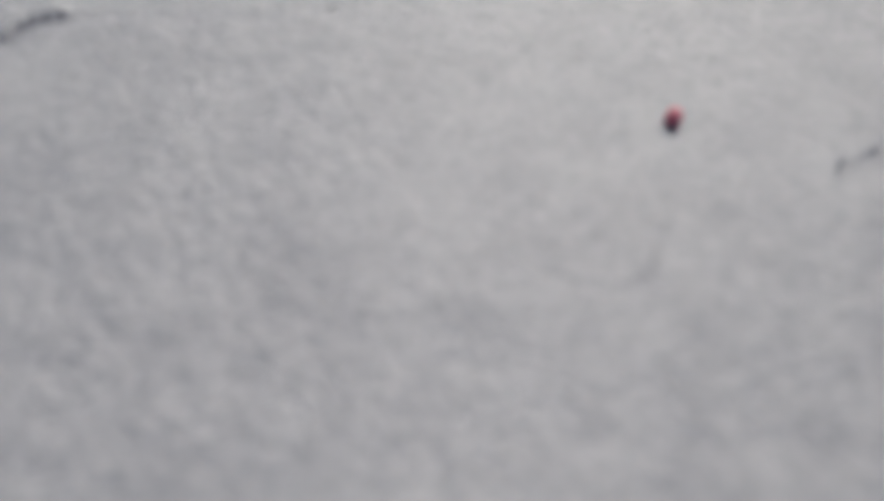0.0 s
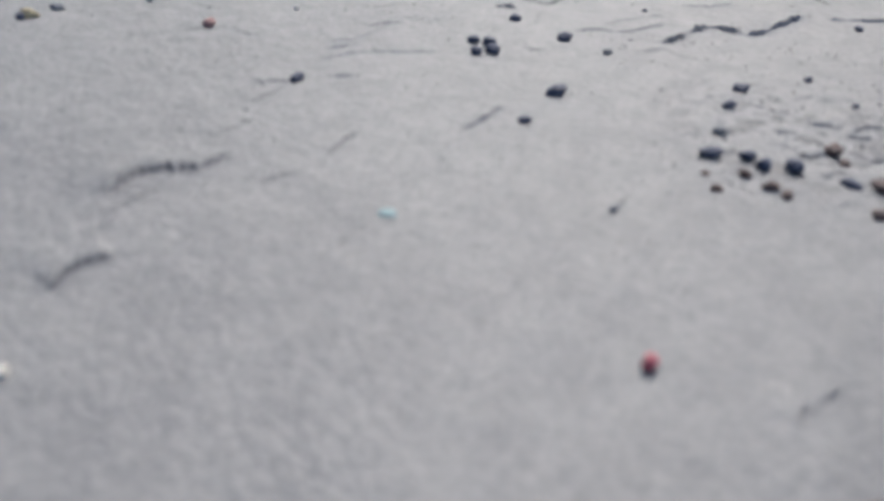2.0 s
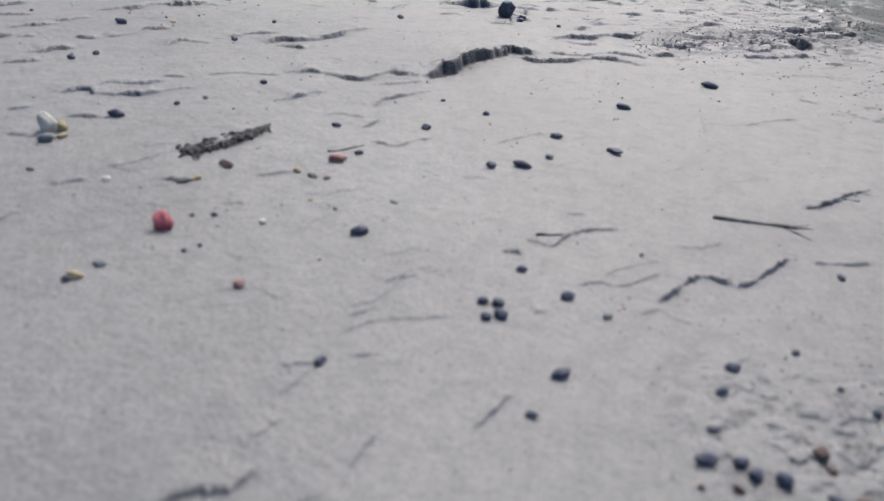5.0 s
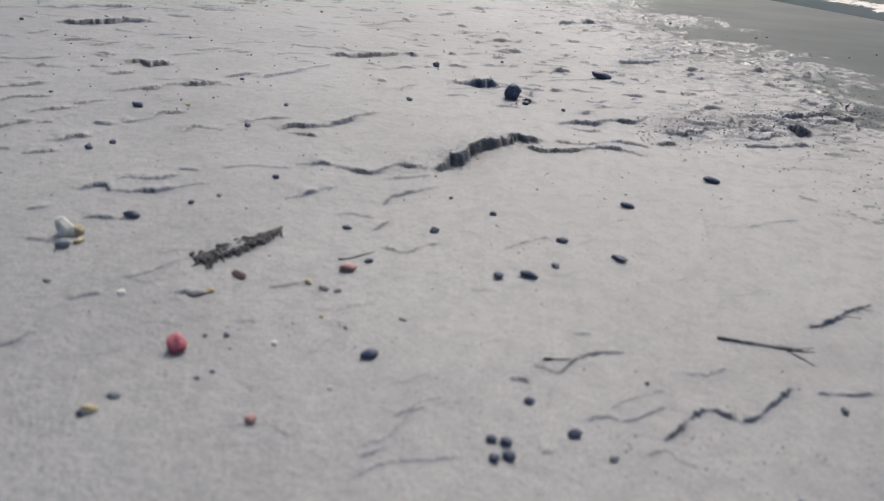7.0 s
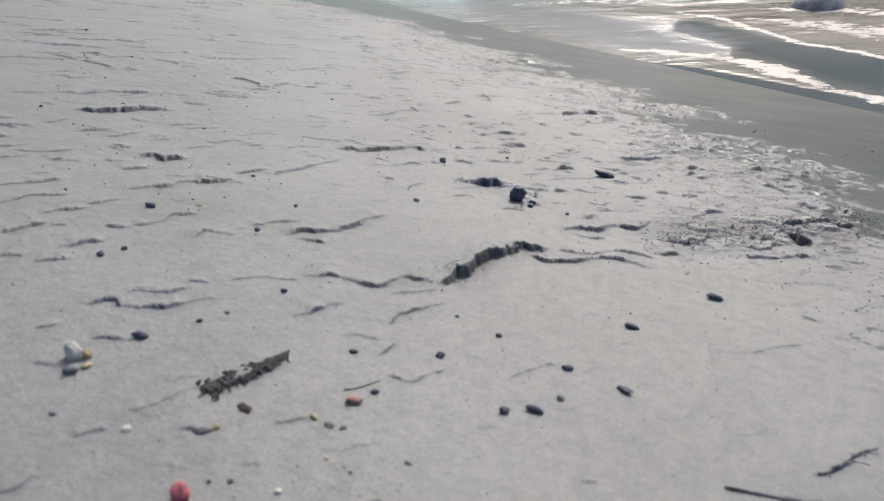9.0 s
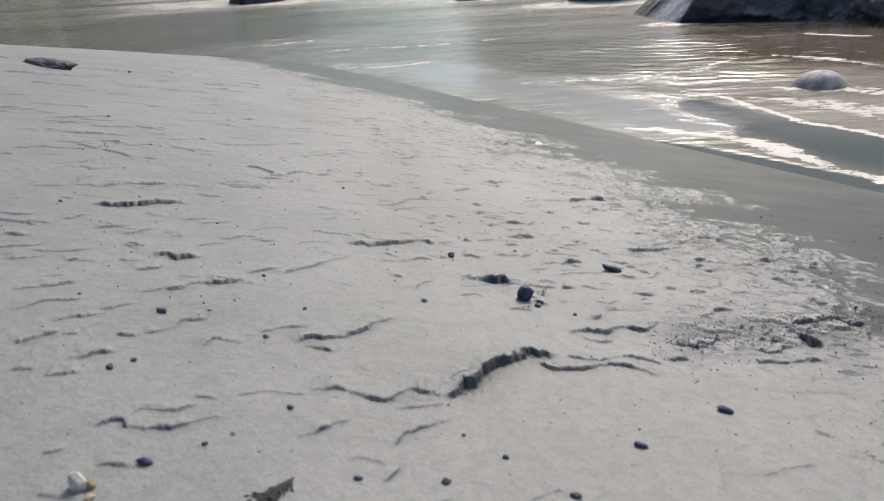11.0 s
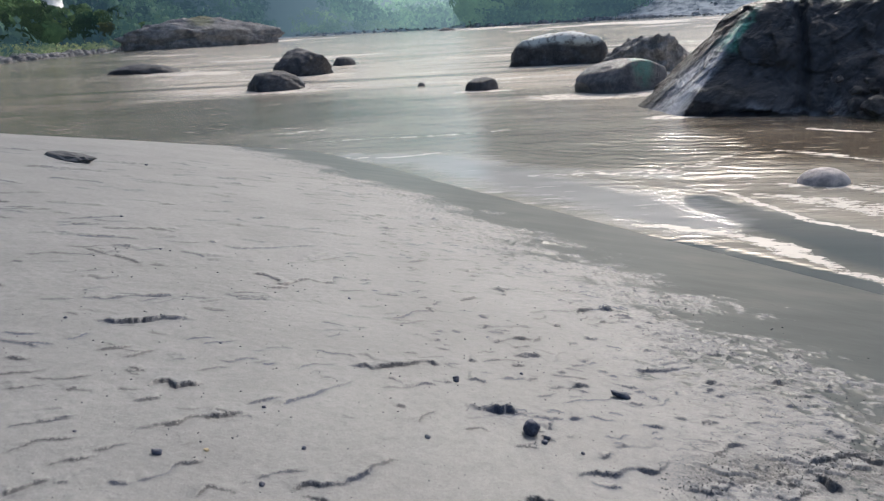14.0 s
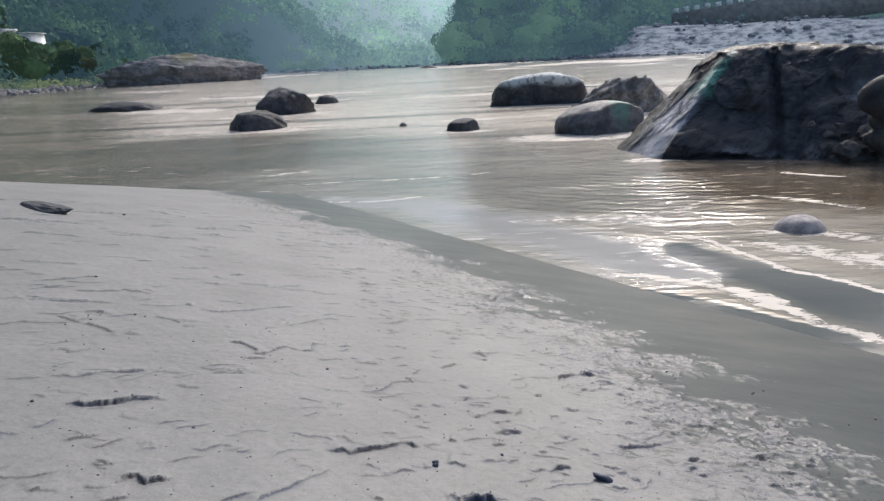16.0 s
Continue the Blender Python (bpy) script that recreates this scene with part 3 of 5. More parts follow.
scarp(0.0081, 0.98, (1.526, 2.742), (1.548, 2.701), (1.577, 2.677))
scarp(0.0065, 0.91, (1.398, 2.623), (1.445, 2.592))
scarp(0.0078, 0.85, (-0.846, 1.678), (-0.829, 1.711), (-0.795, 1.725), (-0.770, 1.700), (-0.711, 1.705), (-0.651, 1.725), (-0.610, 1.764), (-0.562, 1.788))
scarp(0.0036, 0.71, (-0.784, 1.795), (-0.723, 1.801))
scarp(0.0081, 0.85, (-0.375, 1.724), (-0.334, 1.762), (-0.300, 1.807), (-0.257, 1.853))
scarp(0.0040, 0.77, (-0.899, 1.560), (-0.856, 1.595))
scarp(0.0055, 0.85, (-0.772, 1.542), (-0.736, 1.557), (-0.687, 1.557))
scarp(0.0044, 0.65, (-0.831, 1.440), (-0.772, 1.435))
scarp(0.0028, 0.55, (-0.580, 1.312), (-0.539, 1.343), (-0.504, 1.399), (-0.470, 1.416))
scarp(0.0039, 0.65, (-0.642, 1.227), (-0.614, 1.251), (-0.588, 1.262))
scarp(0.0041, 0.66, (-0.686, 1.086), (-0.661, 1.104), (-0.645, 1.141))
scarp(0.0046, 0.66, (-0.481, 1.277), (-0.446, 1.282), (-0.417, 1.275))
scarp(0.0039, 0.77, (-0.116, 1.523), (-0.091, 1.515), (-0.052, 1.503), (-0.017, 1.540), (0.020, 1.565))
scarp(0.0074, 0.85, (-0.126, 1.740), (-0.117, 1.792), (-0.076, 1.828), (-0.018, 1.873), (0.011, 1.902))
scarp(0.0034, 0.71, (-0.241, 1.670), (-0.188, 1.680), (-0.131, 1.660))
scarp(0.0050, 0.83, (-0.143, 1.591), (-0.115, 1.633), (-0.105, 1.665))
scarp(0.0028, 0.55, (-0.313, 1.321), (-0.273, 1.337), (-0.233, 1.358))
scarp(0.0098, 0.85, (-0.468, 1.410), (-0.433, 1.427), (-0.398, 1.464), (-0.364, 1.520), (-0.347, 1.550))
scarp(0.0037, 0.65, (0.188, 1.143), (0.211, 1.131), (0.234, 1.122), (0.252, 1.143), (0.276, 1.169), (0.304, 1.185), (0.336, 1.192), (0.367, 1.192))
scarp(0.0041, 0.66, (0.146, 1.097), (0.183, 1.090))
scarp(0.0026, 0.55, (0.271, 1.242), (0.314, 1.244))
scarp(0.0043, 0.66, (0.447, 1.150), (0.475, 1.142), (0.506, 1.147), (0.544, 1.169))
scarp(0.0040, 0.65, (0.556, 1.261), (0.597, 1.254), (0.638, 1.248), (0.680, 1.245), (0.722, 1.242))
scarp(0.0066, 0.66, (0.748, 1.321), (0.802, 1.338), (0.856, 1.374), (0.912, 1.413), (0.956, 1.408))
scarp(0.0025, 0.70, (0.254, 1.005), (0.292, 1.018), (0.317, 1.011), (0.356, 1.025), (0.401, 1.055))
scarp(0.0017, 0.51, (0.304, 1.032), (0.327, 1.057), (0.369, 1.078), (0.412, 1.096))
scarp(0.0057, 0.66, (0.368, 0.967), (0.401, 0.993), (0.436, 1.033), (0.469, 1.051), (0.498, 1.039), (0.521, 1.029), (0.555, 1.045), (0.602, 1.089), (0.649, 1.129))
scarp(0.0031, 0.60, (0.674, 1.117), (0.712, 1.114), (0.752, 1.116), (0.797, 1.128))
scarp(0.0020, 0.70, (-0.041, 0.985), (-0.017, 1.005), (0.017, 1.015))
scarp(0.0019, 0.70, (-0.080, 0.899), (-0.051, 0.917), (-0.036, 0.929))
scarp(0.0028, 0.65, (0.811, 1.785), (0.908, 1.835), (1.000, 1.869))
scarp(0.0025, 0.65, (0.162, 1.557), (0.232, 1.617), (0.290, 1.647))
scarp(0.0042, 0.56, (-0.227, 0.431), (-0.213, 0.440), (-0.212, 0.458), (-0.206, 0.469), (-0.190, 0.478), (-0.182, 0.486))
scarp(0.0046, 0.56, (-0.223, 0.544), (-0.219, 0.562), (-0.216, 0.588), (-0.200, 0.600), (-0.179, 0.604), (-0.159, 0.606), (-0.148, 0.617), (-0.135, 0.641))
scarp(0.0024, 0.56, (-0.220, 0.509), (-0.210, 0.512), (-0.213, 0.531), (-0.198, 0.552), (-0.181, 0.575))
scarp(0.0025, 0.56, (-0.160, 0.662), (-0.145, 0.682), (-0.127, 0.707))
scarp(0.0025, 0.56, (-0.140, 0.738), (-0.120, 0.768), (-0.112, 0.792))
scarp(0.0022, 0.56, (-0.154, 0.789), (-0.126, 0.797), (-0.099, 0.799))
scarp(0.0020, 0.56, (-0.098, 0.586), (-0.082, 0.600), (-0.062, 0.609))
scarp(0.0022, 0.56, (-0.046, 0.637), (-0.035, 0.660), (-0.018, 0.694))
scarp(0.0018, 0.51, (-0.088, 0.859), (-0.041, 0.892), (0.018, 0.905), (0.064, 0.916))
scarp(0.0024, 0.56, (-0.068, 0.814), (-0.031, 0.824))
scarp(0.0031, 0.56, (0.084, 0.700), (0.110, 0.728), (0.131, 0.756), (0.145, 0.763))
scarp(0.0026, 0.56, (0.182, 0.935), (0.211, 0.941))
scarp(0.0015, 0.48, (-0.082, 0.919), (-0.039, 0.947), (-0.004, 1.020), (0.046, 1.044))
scarp(0.0030, 0.56, (0.334, 0.933), (0.371, 0.952), (0.390, 0.930), (0.420, 0.925))
scarp(0.0019, 0.55, (0.372, 0.728), (0.394, 0.724))
scarp(0.0020, 0.56, (0.213, 0.555), (0.230, 0.570), (0.239, 0.593))
scarp(0.0019, 0.55, (0.567, 0.751), (0.558, 0.708), (0.566, 0.688))
scarp(0.0025, 0.33, (0.293, 0.324), (0.307, 0.341), (0.320, 0.347), (0.345, 0.364))
scarp(0.0009, 0.33, (0.116, 0.249), (0.140, 0.244), (0.166, 0.245), (0.176, 0.266), (0.189, 0.289))
scarp(0.0013, 0.33, (0.214, 0.301), (0.225, 0.302))

# many more small broken steps, drawn by chance, over the open sand
_rng = random.Random(77)


def wandering(x, y, reach, lean, depth, dark):
    """A step that wanders along, bending a little at every turn."""
    pts, way = [], lean
    for _ in range(_rng.randint(4, 7)):
        pts.append((x, y))
        way = lean + 0.5 * (way - lean) + radians(_rng.gauss(0, 24))
        x, y = x + reach * math.cos(way), y + reach * math.sin(way)
    scarp(depth, dark, *pts)


for _ in range(520):
    r, a = 2.8 + 9.2 * _rng.random() ** 1.15, radians(_rng.uniform(-38, 26))
    x, y = r * math.sin(a), r * math.cos(a)
    if x > 2.0 - 0.05 * max(y - 3.2, 0) ** 2 - 0.1 * max(y - 5, 0):
        continue
    reach = (0.006 + 0.022 * _rng.random() ** 2) * (0.5 + r * 0.6)
    wandering(x, y, reach, math.atan(0.30) + radians(_rng.gauss(0, 12)), (0.0010 + 0.0022 * _rng.random() ** 2) * (0.5 + r * 0.6), 0.25 + 0.75 * _rng.random() ** 1.5)
for _ in range(60):
    r, a = 0.9 + 1.8 * _rng.random(), radians(_rng.uniform(-36, 30))
    wandering(r * math.sin(a), r * math.cos(a), _rng.uniform(0.008, 0.025), math.atan(0.4) + radians(_rng.gauss(0, 14)), _rng.uniform(0.0008, 0.002), _rng.uniform(0.1, 0.35))
# short chunky flakes lifted from the drying crust beside the wet edge
for _ in range(430):
    y = _rng.uniform(2.7, 8.0)
    x = 2.05 - 0.05 * max(y - 3.2, 0) ** 2 - 0.1 * max(y - 5, 0) - 2.4 * _rng.random() ** 1.5
    wandering(x, y, _rng.uniform(0.010, 0.03), radians(_rng.gauss(10, 16)), _rng.uniform(0.005, 0.011), _rng.uniform(0.6, 1.0))


def polar(radii, angles):
    r, a = np.meshgrid(radii, angles, indexing="ij")
    return r * np.sin(a), r * np.cos(a) - 0.35


def wet_edge(y):
    return 2.07 - 0.048 * np.maximum(y - 3.2, 0) ** 2 - 0.1 * np.minimum(y - 3.2, 0) - 0.1 * np.maximum(y - 5, 0)


def shore_depth(x, y):
    """How far a place lies inland of the river's far banks."""
    left = np.interp(y, [-200, 40, 134, 178, 205, 336, 372], [-45, -60, -92, -100, -88, -90, -20]) - x
    far = y - np.interp(x, [-400, -87, -15, -9, -4, 50, 116, 200, 400], [400, 374, 366, 356, 345, 338, 316, 280, 180])
    return np.maximum(left, far)


def hill_height(x, y):
    d = shore_depth(x, y)
    lump = 1 + 0.35 * fbm(x / 90, y / 90, 5, 4)
    left = (ease(20, 160, d) * 55 + ease(60, 480, d) * 120) * ease(-15, -110, x - y * 0.02)
    start = 8 + 90 * ease(55, 120, x)
    right = (ease(start, start + 95, d) * 75 + ease(start + 60, start + 420, d) * 230) * ease(-9, 14, x) + ease(4, 60, d) * 11 * ease(45, 100, x)
    valley = ease(15, 800, d) * 150 * ease(30, -10, x - 0.03 * y)
    return np.clip(d * 0.09, -2.5, 3.5) + (left + right + valley) * lump


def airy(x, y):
    """How strongly a far place glows, standing in for the valley haze before it."""
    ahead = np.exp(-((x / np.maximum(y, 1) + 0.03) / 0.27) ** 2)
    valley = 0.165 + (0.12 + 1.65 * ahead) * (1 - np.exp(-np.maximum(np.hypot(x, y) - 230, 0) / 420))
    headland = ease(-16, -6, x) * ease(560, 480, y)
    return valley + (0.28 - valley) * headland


def bank(x, y):
    """The sand bank without its small steps, and the river bed."""
    z = SX * x + SY * y
    crest = (x + 8.0) * -0.735 + (y - 12.0) * 0.678
    z = z - 0.55 * np.maximum(crest, 0) - 0.03 * ease(-1.5, 0, crest)
    z = np.where(z > 1.6, 1.6 + (z - 1.6) * 0.25, z)
    return np.maximum(z, -4.0)


def sand_steps(x, y, silt_shade=None, foot=None, load=None):
    """Small relief of the sand. Also fills, where given, the silty, shaded hollows of broken ground, painted dark, and
    foot and load: how far each place lies before a step and how dark that step is painted.
    """
    h = 0.012 * fbm(x * 0.9, y * 0.9, 3, 3) + 0.0035 * fbm(x * 6, y * 6, 8, 3)
    # crumbled, flaky ground towards the wet edge
    d = wet_edge(y) - x
    rough = ease(1.6, 0.5, d + 0.5 * fbm(x * 1.2, y * 1.2, 31, 2)) * ease(1.4, 2.2, y)
    flake = fbm(x * 5, y * 9, 33, 4, 0.6)
    h = h + rough * 0.006 * ease(-0.02, 0.10, flake)
    fringe = ease(1.7, 0.35, d + 0.7 * fbm(x * 1.6, y * 2.4, 38, 3)) * ease(2.8, 4.0, y)
    chips = fbm(x * 19, y * 27, 39, 4, 0.65)
    h = h + (0.0015 * ease(2.5, 4.5, y) + 0.007 * fringe) * (ease(0.02, 0.12, chips) - 0.3 * ease(-0.05, -0.2, chips))
    # silt and the shade between flakes, both put into the colour
    if silt_shade is not None:
        np.maximum(silt_shade, 0.95 * fringe * ease(0.03, -0.01, chips) * ease(-0.10, -0.03, chips) * ease(-0.25, 0.05, fbm(x * 3, y * 3, 40, 2)), out=silt_shade)
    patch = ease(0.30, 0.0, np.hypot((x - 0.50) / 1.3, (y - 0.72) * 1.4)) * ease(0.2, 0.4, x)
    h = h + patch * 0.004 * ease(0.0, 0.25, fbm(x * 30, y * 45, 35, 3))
    if silt_shade is not None:
        np.maximum(silt_shade, 0.7 * patch * ease(0.12, 0.3, fbm(x * 38, y * 52, 37, 3)), out=silt_shade)
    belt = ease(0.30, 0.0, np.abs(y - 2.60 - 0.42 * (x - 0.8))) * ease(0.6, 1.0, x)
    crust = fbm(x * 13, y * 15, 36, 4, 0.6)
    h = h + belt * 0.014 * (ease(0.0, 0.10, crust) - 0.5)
    if silt_shade is not None:
        np.maximum(silt_shade, belt * ease(0.0, -0.06, crust), out=silt_shade)
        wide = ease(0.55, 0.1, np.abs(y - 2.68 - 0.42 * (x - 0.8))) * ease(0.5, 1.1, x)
        np.maximum(silt_shade, wide * ease(0.055, 0.02, np.abs(fbm(x * 4, y * 10, 44, 4, 0.6))), out=silt_shade)
        np.maximum(silt_shade, 0.7 * rough * ease(0.0, -0.05, flake) * ease(-0.16, -0.08, flake), out=silt_shade)
    order = np.argsort(y)
    sorted_y = y[order]
    for number, (depth, dark, line) in enumerate(SCARPS):
        wide = max(1.3 * depth, 0.0030 * (0.35 + float(np.hypot(*line.mean(0)))))
        margin = wide * 7 + 0.02
        (left, low), (right, high) = line.min(0) - margin, line.max(0) + margin
        lo, hi = np.searchsorted(sorted_y, (low, high))
        pick = order[lo:hi]
        pick = pick[(x[pick] > left) & (x[pick] < right)]
        if not len(pick):
            continue
        k = 0.45 / wide
        px, py = x[pick], y[pick]
        px, py = px + 0.8 * wide * fbm(px * k, py * k, 53, 3), py + 0.75 * wide * fbm(px * k * 1.2, py * k * 0.7, 54, 3, 0.6) + 0.5 * wide * smooth_noise(px * k * 6, py * k * 2, 57)
        legs = np.hypot(*(line[1:] - line[:-1]).T)
        best, q, s, run = np.full(len(pick), 1e9), np.zeros(len(pick)), np.zeros(len(pick)), 0.0
        for (ax, ay), (bx, by), leg in zip(line, line[1:], legs):
            ux, uy = (bx - ax) / leg, (by - ay) / leg
            along = np.clip((px - ax) * ux + (py - ay) * uy, 0, leg)
            ox, oy = px - ax - along * ux, py - ay - along * uy
            away = np.hypot(ox, oy)
            near = away < best
            best[near], q[near], s[near] = away[near], np.where(oy * ux - ox * uy >= 0, away, -away)[near], (run + along)[near]
            run += leg
        tip = min(0.25 * run, 4 * wide)
        tall = ease(0, tip, s) * ease(run, run - tip, s) * np.clip(0.85 + 0.6 * smooth_noise(s / (3.5 * wide) + number * 7.1, s * 0, 52), 0.2, 1.2)
        tall = np.where(np.abs(q) < 8 * wide, tall, 0)
        lip = 0.95 * depth * ease(-0.2 * wide, 0.15 * wide, q) * np.exp(-np.maximum(q, 0) / min(wide * 5, 0.07))
        scoop = -0.5 * depth * np.exp(np.minimum(q, 0) / (1.4 * wide)) * ease(0.2 * wide, -0.05 * wide, q)
        h[pick] += tall * (lip + scoop)
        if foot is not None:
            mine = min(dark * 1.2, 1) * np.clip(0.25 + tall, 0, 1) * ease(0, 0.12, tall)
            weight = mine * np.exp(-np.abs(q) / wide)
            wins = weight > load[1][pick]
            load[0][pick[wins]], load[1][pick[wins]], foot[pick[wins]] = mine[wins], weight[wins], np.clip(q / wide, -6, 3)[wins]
    return h


def surface(x, y):
    """Height of the sand at one place."""
    a = np.array([float(x)]), np.array([float(y)])
    return float((bank(*a) + sand_steps(*a))[0])


front = np.radians(np.linspace(-43, 40, 730))
back = np.radians(np.concatenate([np.linspace(40, 317, 60)[1:-1]]))
inner = np.concatenate([a * np.exp(np.linspace(0, math.log(b / a), count))[:-1] for a, b, count in ((0.28, 1.0, 240), (1.0, 5.5, 660), (5.5, 8.0, 100), (8.0, 17.5, 150))])
outer = 17.5 * np.exp(np.linspace(0, math.log(3200 / 17.5), 150))[1:]
GX, GY = polar(np.concatenate([[0.0005], inner, outer]), np.concatenate([front, back]))
GZ = bank(GX, GY)
close = np.nonzero(np.hypot(GX, GY) < 19)
d_wet = wet_edge(GY) - GX
ragged = d_wet + 1.1 * fbm(GX * 0.9, GY * 2.0, 61, 4, 0.55) + 0.8 * fbm(GX * 3.5, GY * 4.5, 62, 4, 0.62) + 0.5 * fbm(GX * 14, GY * 9, 63, 3)
ragged = np.minimum(ragged, (bank(GX, GY) - W - 0.05) * 5)
WET = np.clip(0.5 + 0.22 * ease(1.5, 4.0, GY) - 0.7 * ragged, -0.2, 1.2) * (np.hypot(GX, GY) < 40)
SILT_SHADE = np.zeros(GX.shape)
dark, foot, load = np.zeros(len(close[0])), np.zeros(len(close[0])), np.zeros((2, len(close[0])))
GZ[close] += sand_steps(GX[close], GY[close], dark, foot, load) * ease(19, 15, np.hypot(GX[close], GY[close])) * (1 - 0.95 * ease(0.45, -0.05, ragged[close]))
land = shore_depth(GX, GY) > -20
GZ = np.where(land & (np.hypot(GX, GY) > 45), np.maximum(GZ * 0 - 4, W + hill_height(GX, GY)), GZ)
SILT_SHADE[close] = dark
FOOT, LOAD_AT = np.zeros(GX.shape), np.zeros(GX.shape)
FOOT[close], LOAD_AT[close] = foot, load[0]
inland = shore_depth(GX, GY)
SHINGLE_AT = (np.hypot(GX, GY) > 60) * ease(-3, 0, inland)
LAND = (np.hypot(GX, GY) > 60) * ease(6, 14, inland - 88 * ease(55, 120, GX))
ground = grid_object("ground", GX, GY, GZ, SAND, (("wet", WET), ("land", LAND), ("silt_shade", SILT_SHADE), ("foot", FOOT), ("load", LOAD_AT), ("shingle", SHINGLE_AT), ("haze_glow", 0.75 * airy(GX, GY) * LAND)), closed=True)
tagged(ground, "pale grey rippled river sand sloping down to the water", "sand", kind="structure")

# ---- the river ----
WX, WY = polar(np.concatenate([4.0 * np.exp(np.linspace(0, math.log(40 / 4.0), 270)), 40 * np.exp(np.linspace(0, math.log(600 / 40), 60))[1:]]),
               np.radians(np.linspace(-72, 62, 480)))
rr = np.hypot(WX, WY)
swell = 0.018 * fbm(WX * 0.35, WY * 0.8, 71, 3) + 0.012 * fbm(WX * 1.6, WY * 3.4, 72, 3)
WZ = W + swell * ease(6, 14, rr) * (0.4 + rr / 40).clip(0, 2)
edge = bank(WX, WY) - W


def trail(points, width, strength):
    """A soft-edged streak along a bent line, as of foamy water or painted glare."""
    best = np.zeros(WX.shape)
    wx, wy = WX + 0.16 * fbm(WX * 1.3, WY * 1.3, 79, 3), WY + 0.16 * fbm(WX * 1.3, WY * 1.3, 80, 3)
    for (x0, y0, w0), (x1, y1, w1) in zip(points, points[1:]):
        span2 = (x1 - x0) ** 2 + (y1 - y0) ** 2
        s = np.clip(((wx - x0) * (x1 - x0) + (wy - y0) * (y1 - y0)) / span2, 0, 1)
        q = np.hypot(wx - x0 - s * (x1 - x0), wy - y0 - s * (y1 - y0))
        best = np.maximum(best, ease(width * (w0 + s * (w1 - w0)), 0, q))
    return strength * best


FOAM_GLARE = np.zeros(WX.shape)
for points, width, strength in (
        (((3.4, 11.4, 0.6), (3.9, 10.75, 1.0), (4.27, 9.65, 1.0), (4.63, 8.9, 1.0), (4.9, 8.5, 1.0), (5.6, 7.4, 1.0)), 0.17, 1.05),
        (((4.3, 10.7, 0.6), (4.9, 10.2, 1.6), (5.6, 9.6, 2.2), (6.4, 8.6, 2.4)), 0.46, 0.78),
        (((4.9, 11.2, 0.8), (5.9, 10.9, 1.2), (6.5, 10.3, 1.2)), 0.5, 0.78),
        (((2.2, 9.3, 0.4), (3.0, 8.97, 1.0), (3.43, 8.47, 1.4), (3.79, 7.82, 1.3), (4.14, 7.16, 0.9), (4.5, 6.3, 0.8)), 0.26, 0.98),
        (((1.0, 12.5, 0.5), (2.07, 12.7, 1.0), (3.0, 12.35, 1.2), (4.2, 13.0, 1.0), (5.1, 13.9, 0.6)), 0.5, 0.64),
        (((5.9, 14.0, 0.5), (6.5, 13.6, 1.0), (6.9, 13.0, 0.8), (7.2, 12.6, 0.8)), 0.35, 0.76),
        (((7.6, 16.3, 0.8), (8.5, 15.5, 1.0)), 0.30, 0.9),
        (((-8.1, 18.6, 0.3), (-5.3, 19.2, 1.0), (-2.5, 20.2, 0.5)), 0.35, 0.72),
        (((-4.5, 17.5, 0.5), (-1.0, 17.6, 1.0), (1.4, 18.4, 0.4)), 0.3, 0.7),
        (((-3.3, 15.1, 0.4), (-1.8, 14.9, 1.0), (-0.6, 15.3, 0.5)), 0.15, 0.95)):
    FOAM_GLARE = np.maximum(FOAM_GLARE, trail(points, width, strength))
shelf = np.interp(WY, [6.3, 7.1, 8.38, 9.12, 9.87, 11.54, 13.86, 15.15, 17.8], [4.6, 4.12, 2.87, 1.87, 1.22, -0.18, -1.71, -3.27, -6.7])
# the stretch of smooth water painted pale with reflected sky
SKY_SHEEN = np.maximum(trail(((-2.8, 15.2, 0.5), (-0.9, 14.4, 0.9), (0.7, 12.4, 1.1), (1.9, 10.9, 1.1), (2.6, 9.8, 1.0), (3.0, 9.3, 0.7)), 1.7, 0.9), trail(((1.0, 13.0, 0.6), (3.2, 12.3, 1.0)), 0.9, 0.6)) * ease(-0.06, 0.08, WX - shelf + 0.1 * fbm(WX * 2, WY * 2, 86, 3))
POOL = np.maximum(ease(0.04, -0.10, WX - shelf) * ease(13.5, 10.5, WY), 1.0 * trail(((3.35, 10.5, 0.6), (3.75, 9.5, 1.1), (4.4, 8.3, 1.3), (5.3, 6.8, 1.6)), 0.75, 1.0))
# where the great rock's reflection is painted into the brown water
BROWN = ease(4.2, 5.6, WX - 0.10 * (WY - 13) + 0.5 * fbm(WX * 0.7, WY * 0.5, 85, 3)) * ease(11.0, 13.5, WY) * ease(30, 20, WY)
wake = np.zeros(WX.shape)
for x, y, reach in ((-10.2, 33.2, 3.5), (-11.0, 44, 4), (0.15, 28.6, 1.4), (4.6, 25.2, 3.4), (5.0, 42.5, 4), (5.2, 19.0, 1.0), (-29, 57.5, 5)):
    wake = np.maximum(wake, ease(reach, reach * 0.4, np.hypot((WX - x) * 0.7, (WY - y) * 1.6)))
# far streaks: sky glare on wave crests, painted like foam
streaks = ease(-0.05, 0.45, fbm(WX * 0.03, WY * 0.55 / (1 + rr / 50), 75, 4, 0.6)) * ease(14, 36, rr)
FOAM_GLARE = np.clip(np.maximum(np.maximum(FOAM_GLARE, 0.75 * wake), 0.85 * streaks), 0, 1.3)
